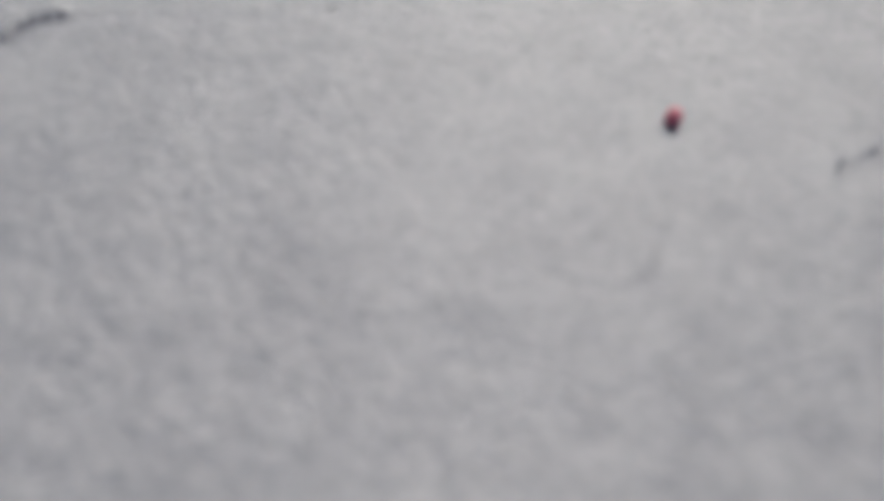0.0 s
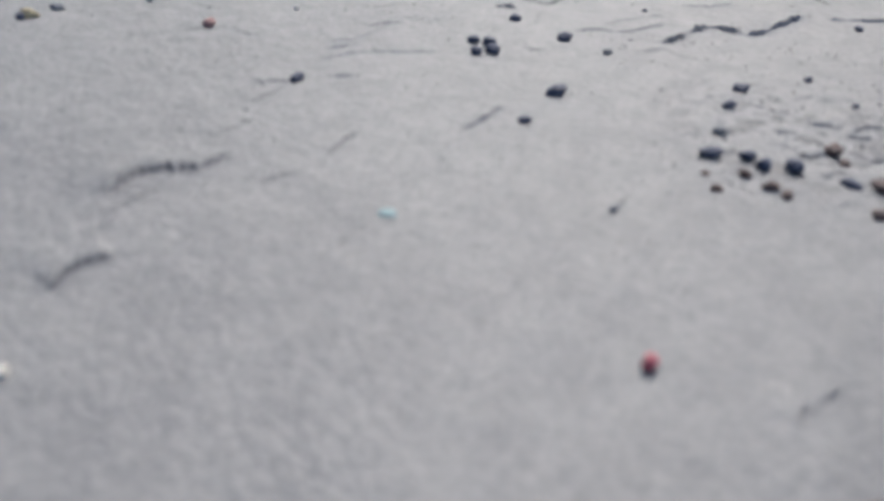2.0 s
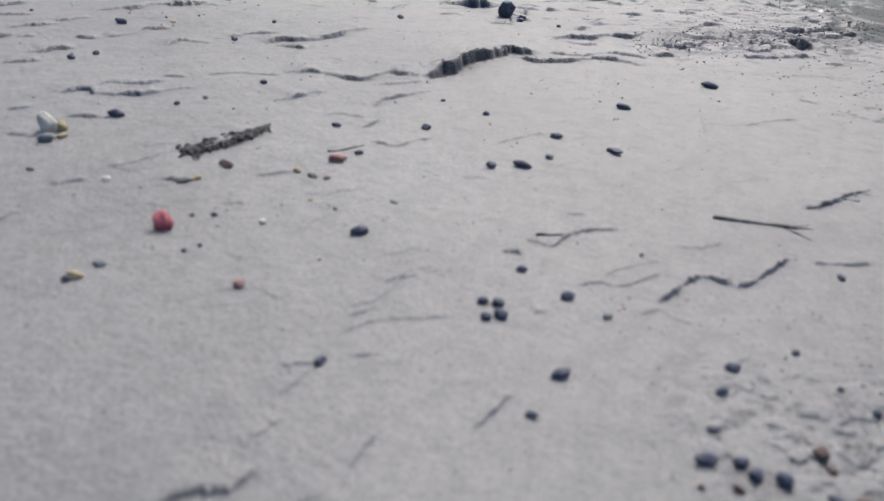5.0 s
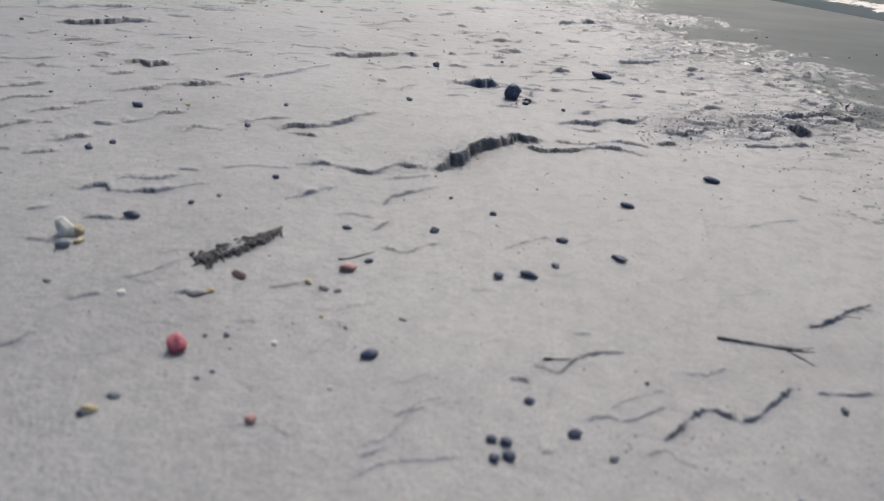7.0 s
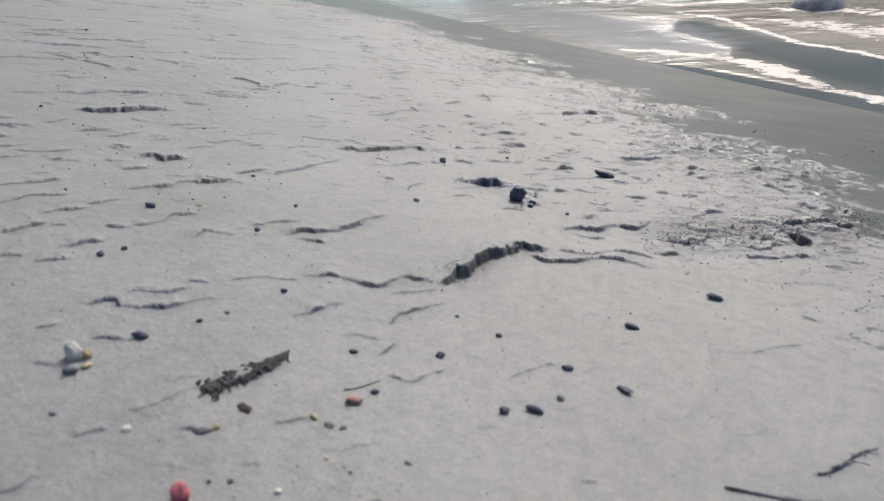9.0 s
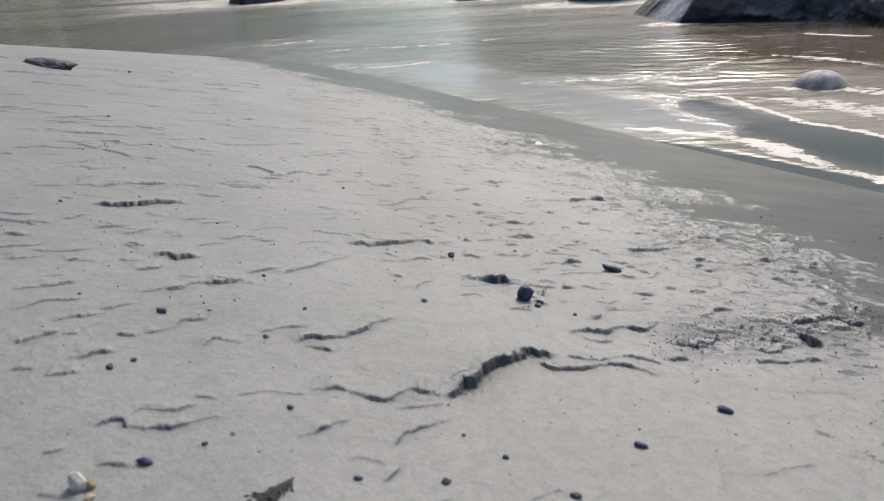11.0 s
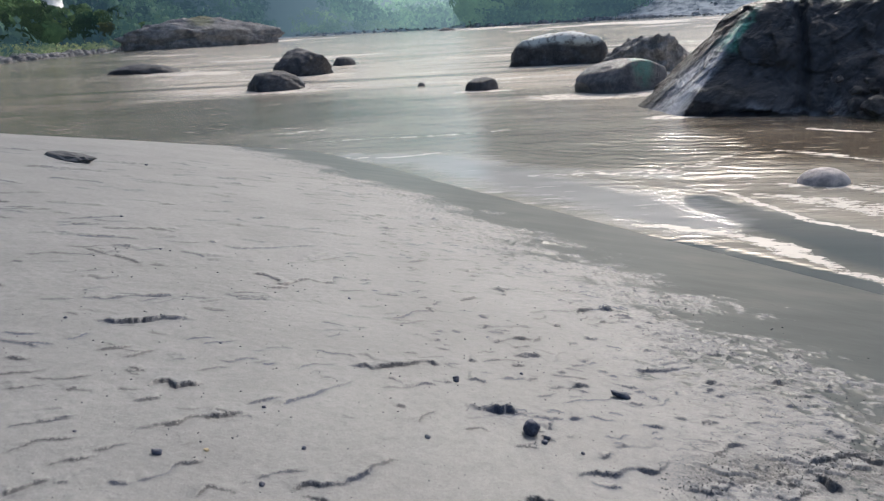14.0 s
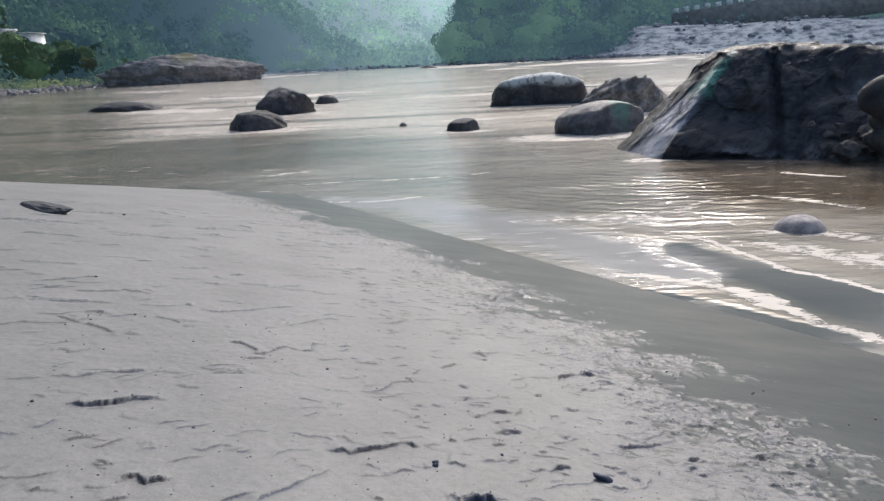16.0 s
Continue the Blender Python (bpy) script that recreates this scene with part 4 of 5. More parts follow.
RING = ease(3.4, 1.2, np.hypot((WX - 4.3) * 1.6, (WY - 14.6) * 0.85)) + 0.45 * ease(4.6, 1.5, np.hypot(WX - 2.6, (WY - 13.4) * 0.9))
CHOP = ease(12, 40, rr) + 0.22 * ease(3.2, 1.2, np.hypot(WX - 5.2, WY - 11))
CALM = 0.85 * ease(11, 5, np.hypot((WX + 12.0) * 0.9, WY - 24.0) + 2.5 * fbm(WX * 0.15, WY * 0.7, 83, 3))
CALM = np.maximum(CALM, 0.8 * ease(-0.40, -0.56, WX / np.maximum(WY, 1)))
FOAM_GLARE *= 1 - 0.6 * CALM
water = grid_object("water", WX, WY, WZ, WATER, (("foam_glare", FOAM_GLARE), ("calm", CALM), ("pool", np.clip(POOL * 1.6, 0, 1)), ("brown", BROWN), ("sky_sheen", np.clip(SKY_SHEEN, 0, 1)), ("ring", np.clip(RING, 0, 1)), ("chop", np.clip(CHOP, 0, 1))))
tagged(water, "silty grey-green river water with ripples, foamy streaks and painted glare", "river", kind="structure")


# ---- rocks ----
def ball(subdiv):
    bm = bmesh.new()
    bmesh.ops.create_icosphere(bm, subdivisions=subdiv, radius=1.0)
    v = np.array([p.co[:] for p in bm.verts])
    f = [[p.index for p in q.verts] for q in bm.faces]
    bm.free()
    return v, f


BALLS = {k: ball(k) for k in (2, 3, 4, 5, 6, 7)}


def noise3(v, scale, seed, octaves=4, gain=0.5):
    x, y, z = (v * scale).T
    return (fbm(x + 0.37 * z, y - 0.21 * z, seed, octaves, gain) + fbm(y + 0.31 * x, z + 0.17 * x, seed + 5, octaves, gain) + fbm(z - 0.2 * y, x + 0.29 * y, seed + 9, octaves, gain)) / 1.7


def rock_shape(level, size, seed, cuts=7, rough=0.12, square=0.0, blunt=0.0):
    """A stone: a ball cut by flat faces, then worn and pitted."""
    v, f = BALLS[level]
    v = v.copy()
    rng = np.random.RandomState(seed)
    if square:
        v = v / (np.abs(v) ** 4).sum(1, keepdims=True) ** (square / 4)
    for _ in range(cuts):
        n = rng.normal(size=3)
        n /= np.linalg.norm(n)
        d = rng.uniform(0.62 - 0.25 * blunt, 0.9 - 0.3 * blunt)
        over = np.maximum(v @ n - d, 0)
        v -= over[:, None] * n * 0.85
    v *= 1 + rough * noise3(v, 1.3, seed, 5)[:, None] + 0.45 * rough * noise3(v, 5, seed + 3, 4, 0.6)[:, None] - 0.35 * rough * np.abs(noise3(v * np.array([1, 1, 0.5]), 3, seed + 6, 4))[:, None]
    return v * np.array(size), f


def boulder(name, x, y, z, size, seed, mat, label, category="boulder", level=5, turn=0.0, cuts=7, rough=0.14, square=0.0, algae_lit_top=None, blunt=0.0, jag=0.0):
    v, f = rock_shape(level, size, seed, cuts, rough, square, blunt)
    if jag:
        q = v / np.array(size)
        v = v * (1 + jag * blocks(q, 60, seed, 0.5) + 0.6 * jag * blocks(q, 300, seed + 1, 0.8) - jag * np.abs(noise3(q, 4, seed + 4, 4, 0.6)))[:, None]
    ob = from_arrays(name, v.tolist(), f, mat)
    if algae_lit_top:
        ax, ay, az, r = algae_lit_top
        # radius 0 masks the sunlit top, painted pale; otherwise a green growth patch
        a = ease(0.55, 0.75, v[:, 2] / size[2] + 0.25 * noise3(v, 0.8, seed + 2, 4)) if r == 0 else ease(r, r * 0.4, np.linalg.norm((v - np.array([ax, ay, az])) * np.array([1, 0.5, 0.5]), axis=1))
        ob.data.attributes.new("algae_lit_top", "FLOAT", "POINT").data.foreach_set("value", a.astype(np.float32))
    ob.matrix_world = pose(x, y, z, 0, 0, turn)
    return tagged(ob, label, category)


def blocks(p, count, seed, lean):
    """Broken angular blocks: each cell of rock stands out by its own depth and leans its own way."""
    rng = np.random.RandomState(seed)
    q = p + 0.09 * np.stack([noise3(p, 1.2, seed + 1, 3), noise3(p, 1.2, seed + 2, 3), noise3(p, 1.2, seed + 3, 3)], 1)
    seeds = q[rng.randint(len(q), size=count)]
    near = np.concatenate([np.argmin(((c[:, None, :] - seeds[None]) ** 2).sum(2), 1) for c in np.array_split(q, 60)])
    return rng.uniform(-1, 1, count)[near] + lean * (rng.normal(size=(count, 3))[near] * (q - seeds[near])).sum(1)


# the great rock at the water's edge: a smooth sloping flank, a steep dark face and a broken one, meeting in sharp edges
def plane(a, b, c, inside):
    n = np.cross(np.subtract(b, a), np.subtract(c, a))
    n = n / np.linalg.norm(n)
    d = n @ np.subtract(a, inside)
    return (n, d) if d > 0 else (-n, -d)


HEART = np.array([9.6, 21.2, 0.9])
v, f = BALLS[7]
ways = v * np.array([2.0, 1.3, 1.0])
ways /= np.linalg.norm(ways, axis=1, keepdims=True)
sides = [plane(*three, HEART) for three in (
    ((5.38, 19.06, 0), (4.83, 21.78, 0), (7.75, 20.0, 2.72)),
    ((5.38, 19.06, 0), (8.04, 18.10, 0), (7.95, 20.0, 2.80)),
    ((8.04, 18.10, 0), (10.42, 17.34, 0), (11.4, 19.4, 2.66)),
    ((9.2, 20.2, 2.98), (7.75, 20.0, 2.74), (8.5, 24.0, 2.80)),
    ((9.2, 20.2, 2.98), (11.4, 19.6, 2.68), (10.5, 24.0, 2.75)),
    ((4.83, 21.78, 0), (6.8, 25.0, 0), (8.0, 23.2, 2.3)),
    ((6.8, 25.0, 0), (16, 25.5, 0), (12, 24.0, 3)),
    ((16, 17, 0), (16.5, 25, 0), (15.5, 21, 3)),
    ((0, 0, -0.5), (1, 0, -0.5), (0, 1, -0.5)))]
reach = np.stack([np.where(ways @ n > 1e-6, d / np.maximum(ways @ n, 1e-6), 1e9) for n, d in sides], 1)
side = reach.argmin(1)
edge_in = np.sort(reach, 1)
reach = edge_in[:, 0] - 0.06 * np.exp(-(edge_in[:, 1] - edge_in[:, 0]) / 0.12)
body = HEART + ways * reach[:, None]
slope = np.stack([(body[:, 0] + body[:, 2]) * 0.35, body[:, 1] * 1.1, (body[:, 2] - body[:, 0]) * 2.2], 1)
flank = np.where(side == 0, 0.4, 1.0)
bite = 0.07 * np.clip(blocks(body, 90, 91, 0.7), -1.2, 1.0) + 0.045 * np.clip(blocks(body, 420, 92, 0.8), -1.2, 1.2) + 0.025 * np.clip(blocks(body, 1800, 95, 1.0), -1.2, 1.2)
bite = bite * flank - 0.10 * np.abs(noise3(slope, 0.8, 93, 5, 0.6)) - 0.05 * np.abs(noise3(slope, 2.4, 99, 4, 0.6)) + 0.02 * noise3(body, 3.0, 97, 4, 0.6)
bite -= 0.30 * ease(0.20, 0.0, np.abs(body[:, 0] - 8.25 - 0.18 * body[:, 2] + 0.15 * noise3(body, 0.9, 98, 3))) * (body[:, 1] < 20.3) * (side > 0)
bite -= 0.22 * (side == 2) * ease(-0.1, 0.5, noise3(body, 0.7, 90, 3)) * ease(2.6, 1.6, body[:, 2])
v = body + ways * bite[:, None] - np.array([9.6, 21.2, 0])
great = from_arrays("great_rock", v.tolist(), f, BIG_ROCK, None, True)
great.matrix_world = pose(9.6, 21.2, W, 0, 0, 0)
streak = ease(0.34, 0.10, np.abs(body[:, 0] - 7.30 - 0.85 * (body[:, 2] - 2.2) + 0.2 * noise3(body, 1.2, 89, 3))) * ease(1.45, 1.9, body[:, 2]) * ease(20.9, 20.3, body[:, 1])
great.data.attributes.new("algae_lit_top", "FLOAT", "POINT").data.foreach_set("value", streak.astype(np.float32))
# sky sheen painted on the flank; the broken face coloured paler too
pale_sheen = (side == 0) * ease(21.6, 20.2, body[:, 1] + 0.25 * body[:, 2] + 0.4 * noise3(body, 0.8, 88, 3)) + (side == 2) * (0.12 + 0.55 * ease(-0.25, 0.25, noise3(body, 0.8, 87, 4)) * ease(2.6, 1.9, body[:, 2])) + 0.04 * (side == 1) * ease(0.1, 0.4, noise3(slope, 0.9, 86, 4))
great.data.attributes.new("pale_sheen", "FLOAT", "POINT").data.foreach_set("value", np.clip(pale_sheen, 0, 1).astype(np.float32))
tagged(great, "huge dark wet rock at the water with a green streak", "rock")

boulder("boulder", 5.45, 26.6, W + 0.1, (1.95, 1.2, 1.02), 12, PALE_ROCK, "smooth rounded grey boulder with a green stain in the river", turn=5, cuts=4, rough=0.06, algae_lit_top=(0.5, -0.4, 0.9, 0.6))
boulder("boulder", 4.9, 43.5, W + 0.2, (3.25, 2.0, 1.6), 15, LIT_TOP_ROCK, "flat-topped dark boulder in the river, its sunlit top painted pale", turn=0, square=0.5, algae_lit_top=(0, 0, 0, 0), jag=0.035)
boulder("boulder", 8.1, 35.3, W + 0.1, (2.7, 1.8, 2.0), 18, WORN_ROCK, "rough jagged grey boulder behind a smoother one", turn=20, rough=0.25, cuts=12, jag=0.12)
boulder("boulder", 0.10, 29.3, W - 0.02, (0.68, 0.5, 0.62), 21, DARK_ROCK, "small dark wet boulder breaking the river surface", level=4)
boulder("boulder", -11.5, 45.4, W + 0.1, (2.1, 1.8, 1.6), 24, DARK_ROCK, "large rounded dark boulder standing in the river", turn=10, square=0.3, cuts=12, rough=0.14, jag=0.03)
boulder("boulder", -10.35, 34.6, W - 0.05, (1.62, 1.2, 0.97), 28, DARK_ROCK, "low dark boulder in front of a larger one in the river", turn=-5, cuts=9, rough=0.12, jag=0.025)
boulder("boulder", -10.9, 55.2, W - 0.1, (1.1, 0.8, 0.8), 31, DARK_ROCK, "small dark boulder half drowned in the river", level=4)
boulder("boulder", -29.2, 59.0, W - 0.2, (3.9, 1.8, 0.95), 33, DARK_ROCK, "long flat dark rock just above the river surface", turn=-15)
boulder("boulder", 5.5, 11.3, W - 0.02, (0.40, 0.30, 0.25), 36, ROSY_ROCK, "smooth pale stone awash in the shallows", level=4, cuts=2, rough=0.05)
boulder("boulder", -2.7, 32.4, W - 0.04, (0.22, 0.18, 0.22), 38, DARK_ROCK, "small dark stone tip in the river", level=3)
boulder("boulder", -12.5, 268, W - 0.2, (4.5, 3, 1.4), 39, DARK_ROCK, "distant dark rock low in the river", level=3)
boulder("outcrop", -79, 192, W + 0.5, (25, 12, 7.4), 41, BANK_ROCK, "long weathered grey rock outcrop on the far river bank", "rock", level=6, turn=28, rough=0.2, cuts=14, algae_lit_top=(2, 0, 8.5, 5), jag=0.05)
boulder("boulder", 9.95, 16.9, W + 1.55, (0.55, 0.5, 0.55), 44, DARK_ROCK, "rounded dark boulder wedged against the great rock", level=4, cuts=3, rough=0.06)
_rng = random.Random(31)
for k in range(26):
    x = 8.7 + 2.9 * _rng.random()
    r = 0.12 + 0.26 * _rng.random() ** 2
    lift = 0.9 * _rng.random() ** 2
    boulder("boulder", x, 17.95 - 0.29 * (x - 8.04) - 0.05 + 0.72 * lift, W + lift, (r * 1.2, r, r * 0.85), 61 + k, RUBBLE, "broken dark rubble block at the great rock's foot", level=3, turn=k * 47, cuts=12, rough=0.25, blunt=1.0)
for x, y, z, r, seed in ((9.5, 17.25, 0.25, 0.5, 64), (10.3, 16.95, 0.45, 0.75, 67), (10.0, 17.05, 1.0, 0.5, 69)):
    boulder("boulder", x, y, W + z, (r, r * 0.8, r * 0.75), seed, RUBBLE, "larger dark rubble block leaning on the great rock", level=4, turn=seed * 40, cuts=14, rough=0.25, blunt=1.0)
boulder("mud_clump", -5.6, 9.3, surface(-5.6, 9.3) + 0.0, (0.60, 0.20, 0.085), 47, MUD, "long low clump of dark mud on the sand", "mud", level=5, turn=-28, cuts=3, rough=0.32)


# ---- pebbles, chips and twigs on the sand ----
DARK = (DARK_STONE, "small dark wet pebble lying on pale sand", "pebble")
RED = (RED_STONE, "small red pebble standing out on pale sand", "pebble")
BROWN = (BROWN_STONE, "brown flake of bark lying on wet sand", "bark chip")
GREY = (GREY_STONE, "dull grey pebble half sunk in the sand", "pebble")
PINK = (PINK_STONE, "pinkish stone chip lying on pale sand", "pebble")
WHITE = (WHITE_SHELL, "small white shell fragment on the sand", "shell")
OCHRE = (YELLOW_CHIP, "ochre yellow stone chip on the sand", "pebble")
TEAL = (TEAL_CHIP, "flat pale teal chip pressed into the sand", "chip")
MUDDY = (MUD, "flattened lump of dark mud on the sand", "mud")
STONE = (DARK_STONE, "upright dark stone with sand scoured beside it", "stone")


def pebble(kind, x, y, size, turn, flat, long, seed):
    """A stone of that length in metres, a little sunk into the sand."""
    mat, label, category = kind
    v, f = rock_shape(3, (size * 0.46, size * 0.46 / long, size * 0.46 / long * flat * 1.1), seed, 9, 0.34)
    ob = from_arrays({"bark chip": "bark_chip"}.get(category, category), v.tolist(), f, mat)
    ob.matrix_world = pose(x, y, surface(x, y) + size / 2 / long * flat * 0.6, 8 * math.sin(seed), 9 * math.cos(seed * 1.7) + 8, turn)
    return tagged(ob, label, category, "pebbles on the sand")


pebble(DARK, 0.204, 0.800, 0.0329, 20, 0.7, 1.7, 2)
pebble(DARK, -0.090, 1.133, 0.0355, 5, 0.7, 1.5, 3)
pebble(RED, -0.402, 1.118, 0.0389, 30, 1.0, 1.1, 4)
pebble(DARK, 0.111, 0.954, 0.0200, 0, 0.7, 1.2, 5)
pebble(DARK, 0.132, 0.950, 0.0225, 0, 0.7, 1.2, 6)
pebble(DARK, 0.113, 0.916, 0.0195, 0, 0.7, 1.2, 7)
pebble(DARK, 0.135, 0.922, 0.0225, 0, 0.7, 1.2, 8)
pebble(DARK, 0.238, 0.974, 0.0237, 10, 0.7, 1.3, 9)
pebble(DARK, -0.099, 0.803, 0.0198, 50, 0.7, 1.2, 10)
pebble(DARK, 0.349, 0.674, 0.0369, 0, 0.7, 2.0, 11)
pebble(DARK, 0.389, 0.671, 0.0219, 10, 0.7, 1.3, 12)
pebble(DARK, 0.398, 0.654, 0.0230, 40, 0.7, 1.1, 13)
pebble(DARK, 0.427, 0.649, 0.0233, 60, 0.7, 1.1, 14)
pebble(BROWN, 0.372, 0.634, 0.0184, -30, 0.6, 1.4, 15)
pebble(BROWN, 0.489, 0.690, 0.0251, 70, 0.6, 1.2, 16)
pebble(BROWN, 0.491, 0.667, 0.0159, -60, 0.6, 1.4, 17)
pebble(DARK, 0.477, 0.624, 0.0250, -30, 0.7, 1.5, 18)
pebble(BROWN, 0.511, 0.615, 0.0368, -15, 0.6, 1.8, 19)
pebble(BROWN, 0.478, 0.569, 0.0200, 0, 0.6, 1.3, 20)
pebble(DARK, 0.435, 0.827, 0.0208, 0, 0.7, 1.3, 21)
pebble(DARK, 0.404, 0.781, 0.0227, 15, 0.7, 1.4, 22)
pebble(GREY, 0.373, 0.719, 0.0198, 0, 0.7, 1.6, 23)
pebble(DARK, 0.159, 0.730, 0.0185, -15, 0.7, 1.5, 24)
pebble(TEAL, 0.020, 0.546, 0.0192, 0, 0.25, 1.5, 25)
pebble(OCHRE, -0.470, 0.956, 0.0285, 10, 0.7, 1.5, 26)
# added dark stone that stands for the ochre chip's shadow
pebble(DARK, -0.477, 0.948, 0.0170, 10, 0.7, 1.3, 27)
pebble(PINK, -0.240, 0.958, 0.0196, 0, 0.7, 1.2, 28)
pebble(DARK, 0.706, 1.069, 0.0236, 80, 0.7, 1.8, 29)
pebble(BROWN, 0.390, 0.612, 0.0208, 0, 0.6, 1.5, 30)
pebble(BROWN, 0.400, 0.597, 0.0168, 70, 0.6, 1.2, 31)
pebble(BROWN, 0.332, 0.636, 0.0103, 0, 0.6, 1.2, 32)
pebble(BROWN, 0.333, 0.606, 0.0163, 0, 0.6, 1.6, 33)
pebble(GREY, 0.289, 0.928, 0.0148, 0, 0.7, 1.2, 34)
pebble(DARK, 0.538, 0.867, 0.0139, 0, 0.7, 1.2, 35)
pebble(DARK, 0.566, 0.798, 0.0134, 60, 0.7, 1.2, 36)
pebble(DARK, 0.593, 0.758, 0.0165, 0, 0.7, 1.2, 37)
pebble(DARK, 0.175, 1.041, 0.0213, -20, 0.7, 1.4, 38)
pebble(DARK, 0.382, 1.107, 0.0098, 0, 0.7, 1.2, 39)
pebble(DARK, 0.147, 1.431, 0.0289, 0, 0.7, 1.2, 40)
pebble(DARK, 0.211, 1.446, 0.0514, -20, 0.7, 2.2, 41)
pebble(DARK, 0.308, 1.623, 0.0329, 0, 0.7, 1.5, 42)
pebble(DARK, 0.429, 1.557, 0.0486, -40, 0.7, 2.2, 43)
pebble(DARK, 0.520, 1.867, 0.0481, -20, 0.7, 1.8, 44)
pebble(DARK, 0.831, 2.102, 0.0674, -8, 0.7, 2.4, 45)
pebble(DARK, 0.007, 1.623, 0.0268, 0, 0.7, 1.3, 46)
pebble(DARK, 0.150, 1.746, 0.0216, 0, 0.7, 1.3, 47)
pebble(DARK, -0.193, 1.598, 0.0265, 0, 0.7, 1.6, 48)
pebble(DARK, -0.418, 1.860, 0.0217, 0, 0.7, 1.1, 49)
pebble(STONE, 0.276, 2.845, 0.0886, 10, 1.0, 1.05, 50)
pebble(DARK, 0.326, 2.778, 0.0343, 0, 0.7, 1.4, 51)
pebble(DARK, -0.981, 2.361, 0.0415, 0, 0.7, 1.3, 52)
pebble(DARK, -0.913, 2.024, 0.0217, 0, 0.7, 1.1, 53)
pebble(DARK, -0.950, 1.971, 0.0160, 0, 0.7, 1.2, 54)
pebble(WHITE, -0.758, 1.471, 0.0400, 20, 1.7, 1.2, 55)
pebble(OCHRE, -0.735, 1.478, 0.0260, 70, 1.5, 1.3, 155)
pebble(OCHRE, -0.722, 1.442, 0.0294, 60, 0.7, 1.6, 56)
pebble(GREY, -0.742, 1.422, 0.0373, 0, 0.7, 1.3, 57)
pebble(BROWN, -0.371, 1.357, 0.0423, -35, 0.6, 2.2, 58)
pebble(PINK, -0.163, 1.412, 0.0498, 10, 0.7, 1.8, 59)
pebble(DARK, -0.127, 1.450, 0.0242, 20, 0.7, 1.6, 60)
pebble(OCHRE, -0.234, 1.350, 0.0253, -40, 0.7, 1.6, 61)
pebble(MUDDY, -0.201, 1.330, 0.0249, -20, 0.45, 1.6, 62)
pebble(MUDDY, -0.173, 1.327, 0.0180, 30, 0.45, 1.4, 63)
pebble(MUDDY, -0.432, 1.279, 0.0478, 5, 0.45, 2.4, 64)
pebble(OCHRE, -0.408, 1.292, 0.0228, 30, 0.7, 1.5, 65)
pebble(WHITE, -0.557, 1.263, 0.0174, 0, 0.7, 1.2, 66)
pebble(DARK, -0.666, 1.571, 0.0393, 10, 0.7, 1.5, 67)
pebble(DARK, -0.037, 3.290, 0.0295, 0, 0.7, 1.1, 68)
pebble(DARK, -0.336, 1.160, 0.0135, 0, 0.7, 1.2, 69)
pebble(DARK, -0.371, 1.154, 0.0094, 0, 0.7, 1.2, 70)
pebble(DARK, -0.348, 1.045, 0.0106, 0, 0.7, 1.2, 71)
pebble(DARK, -0.330, 1.064, 0.0097, 0, 0.7, 1.2, 72)
pebble(GREY, -0.704, 1.288, 0.0148, 0, 0.7, 1.2, 73)
pebble(WHITE, -0.253, 1.149, 0.0152, 0, 0.7, 1.3, 74)
pebble(WHITE, -0.141, 1.040, 0.0111, 0, 0.7, 1.3, 75)
pebble(DARK, -0.568, 1.663, 0.0187, 0, 0.7, 1.3, 76)
pebble(GREY, -0.520, 1.714, 0.0147, 0, 0.7, 1.3, 77)
pebble(GREY, -0.449, 0.990, 0.0211, 0, 0.7, 1.5, 78)
pebble(OCHRE, -0.190, 1.240, 0.0096, 0, 0.7, 1.2, 79)
pebble(DARK, -0.142, 1.210, 0.0094, 0, 0.7, 1.2, 80)
pebble(GREY, -0.041, 1.248, 0.0149, -20, 0.7, 1.6, 81)
pebble(GREY, 0.276, 1.499, 0.0229, 0, 0.7, 1.4, 82)
pebble(DARK, 0.043, 1.822, 0.0134, 0, 0.7, 1.2, 83)
pebble(RED, 0.212, 0.376, 0.0157, 60, 1.0, 1.15, 84)
pebble(BROWN, 0.316, 0.268, 0.0185, 50, 0.6, 1.3, 85)
pebble(WHITE, -0.211, 0.356, 0.0148, 0, 0.7, 1.3, 86)
pebble(GREY, 0.225, 0.566, 0.0161, 40, 0.7, 2.0, 87)
pebble(DARK, 0.336, 2.809, 0.0372, -10, 0.7, 1.5, 88)
pebble(DARK, 0.732, 3.345, 0.1069, -15, 0.7, 2.0, 89)
pebble(DARK, -0.953, 1.970, 0.0254, 0, 0.7, 1.1, 90)
pebble(DARK, -0.039, 3.320, 0.0350, 0, 0.7, 1.2, 91)
pebble(DARK, 0.274, 3.474, 0.0227, 0, 0.7, 1.1, 92)
pebble(DARK, 0.465, 2.722, 0.0205, 0, 0.7, 1.1, 93)
pebble(DARK, -0.540, 2.515, 0.0189, 0, 0.7, 1.1, 94)
pebble(DARK, -0.748, 4.385, 0.0216, 0, 0.7, 1.1, 95)
pebble(DARK, -2.247, 5.042, 0.0268, 0, 0.7, 1.1, 96)
pebble(DARK, -4.610, 9.582, 0.0524, 0, 0.7, 1.1, 97)
pebble(DARK, -1.158, 3.363, 0.0172, 0, 0.7, 1.1, 98)
pebble(DARK, -1.294, 2.428, 0.0134, 0, 0.7, 1.1, 99)
pebble(DARK, -1.952, 3.444, 0.0224, 0, 0.7, 1.1, 100)
pebble(DARK, -0.602, 2.260, 0.0249, 0, 0.7, 1.2, 101)
pebble(DARK, -0.764, 2.779, 0.0187, 0, 0.7, 1.2, 102)
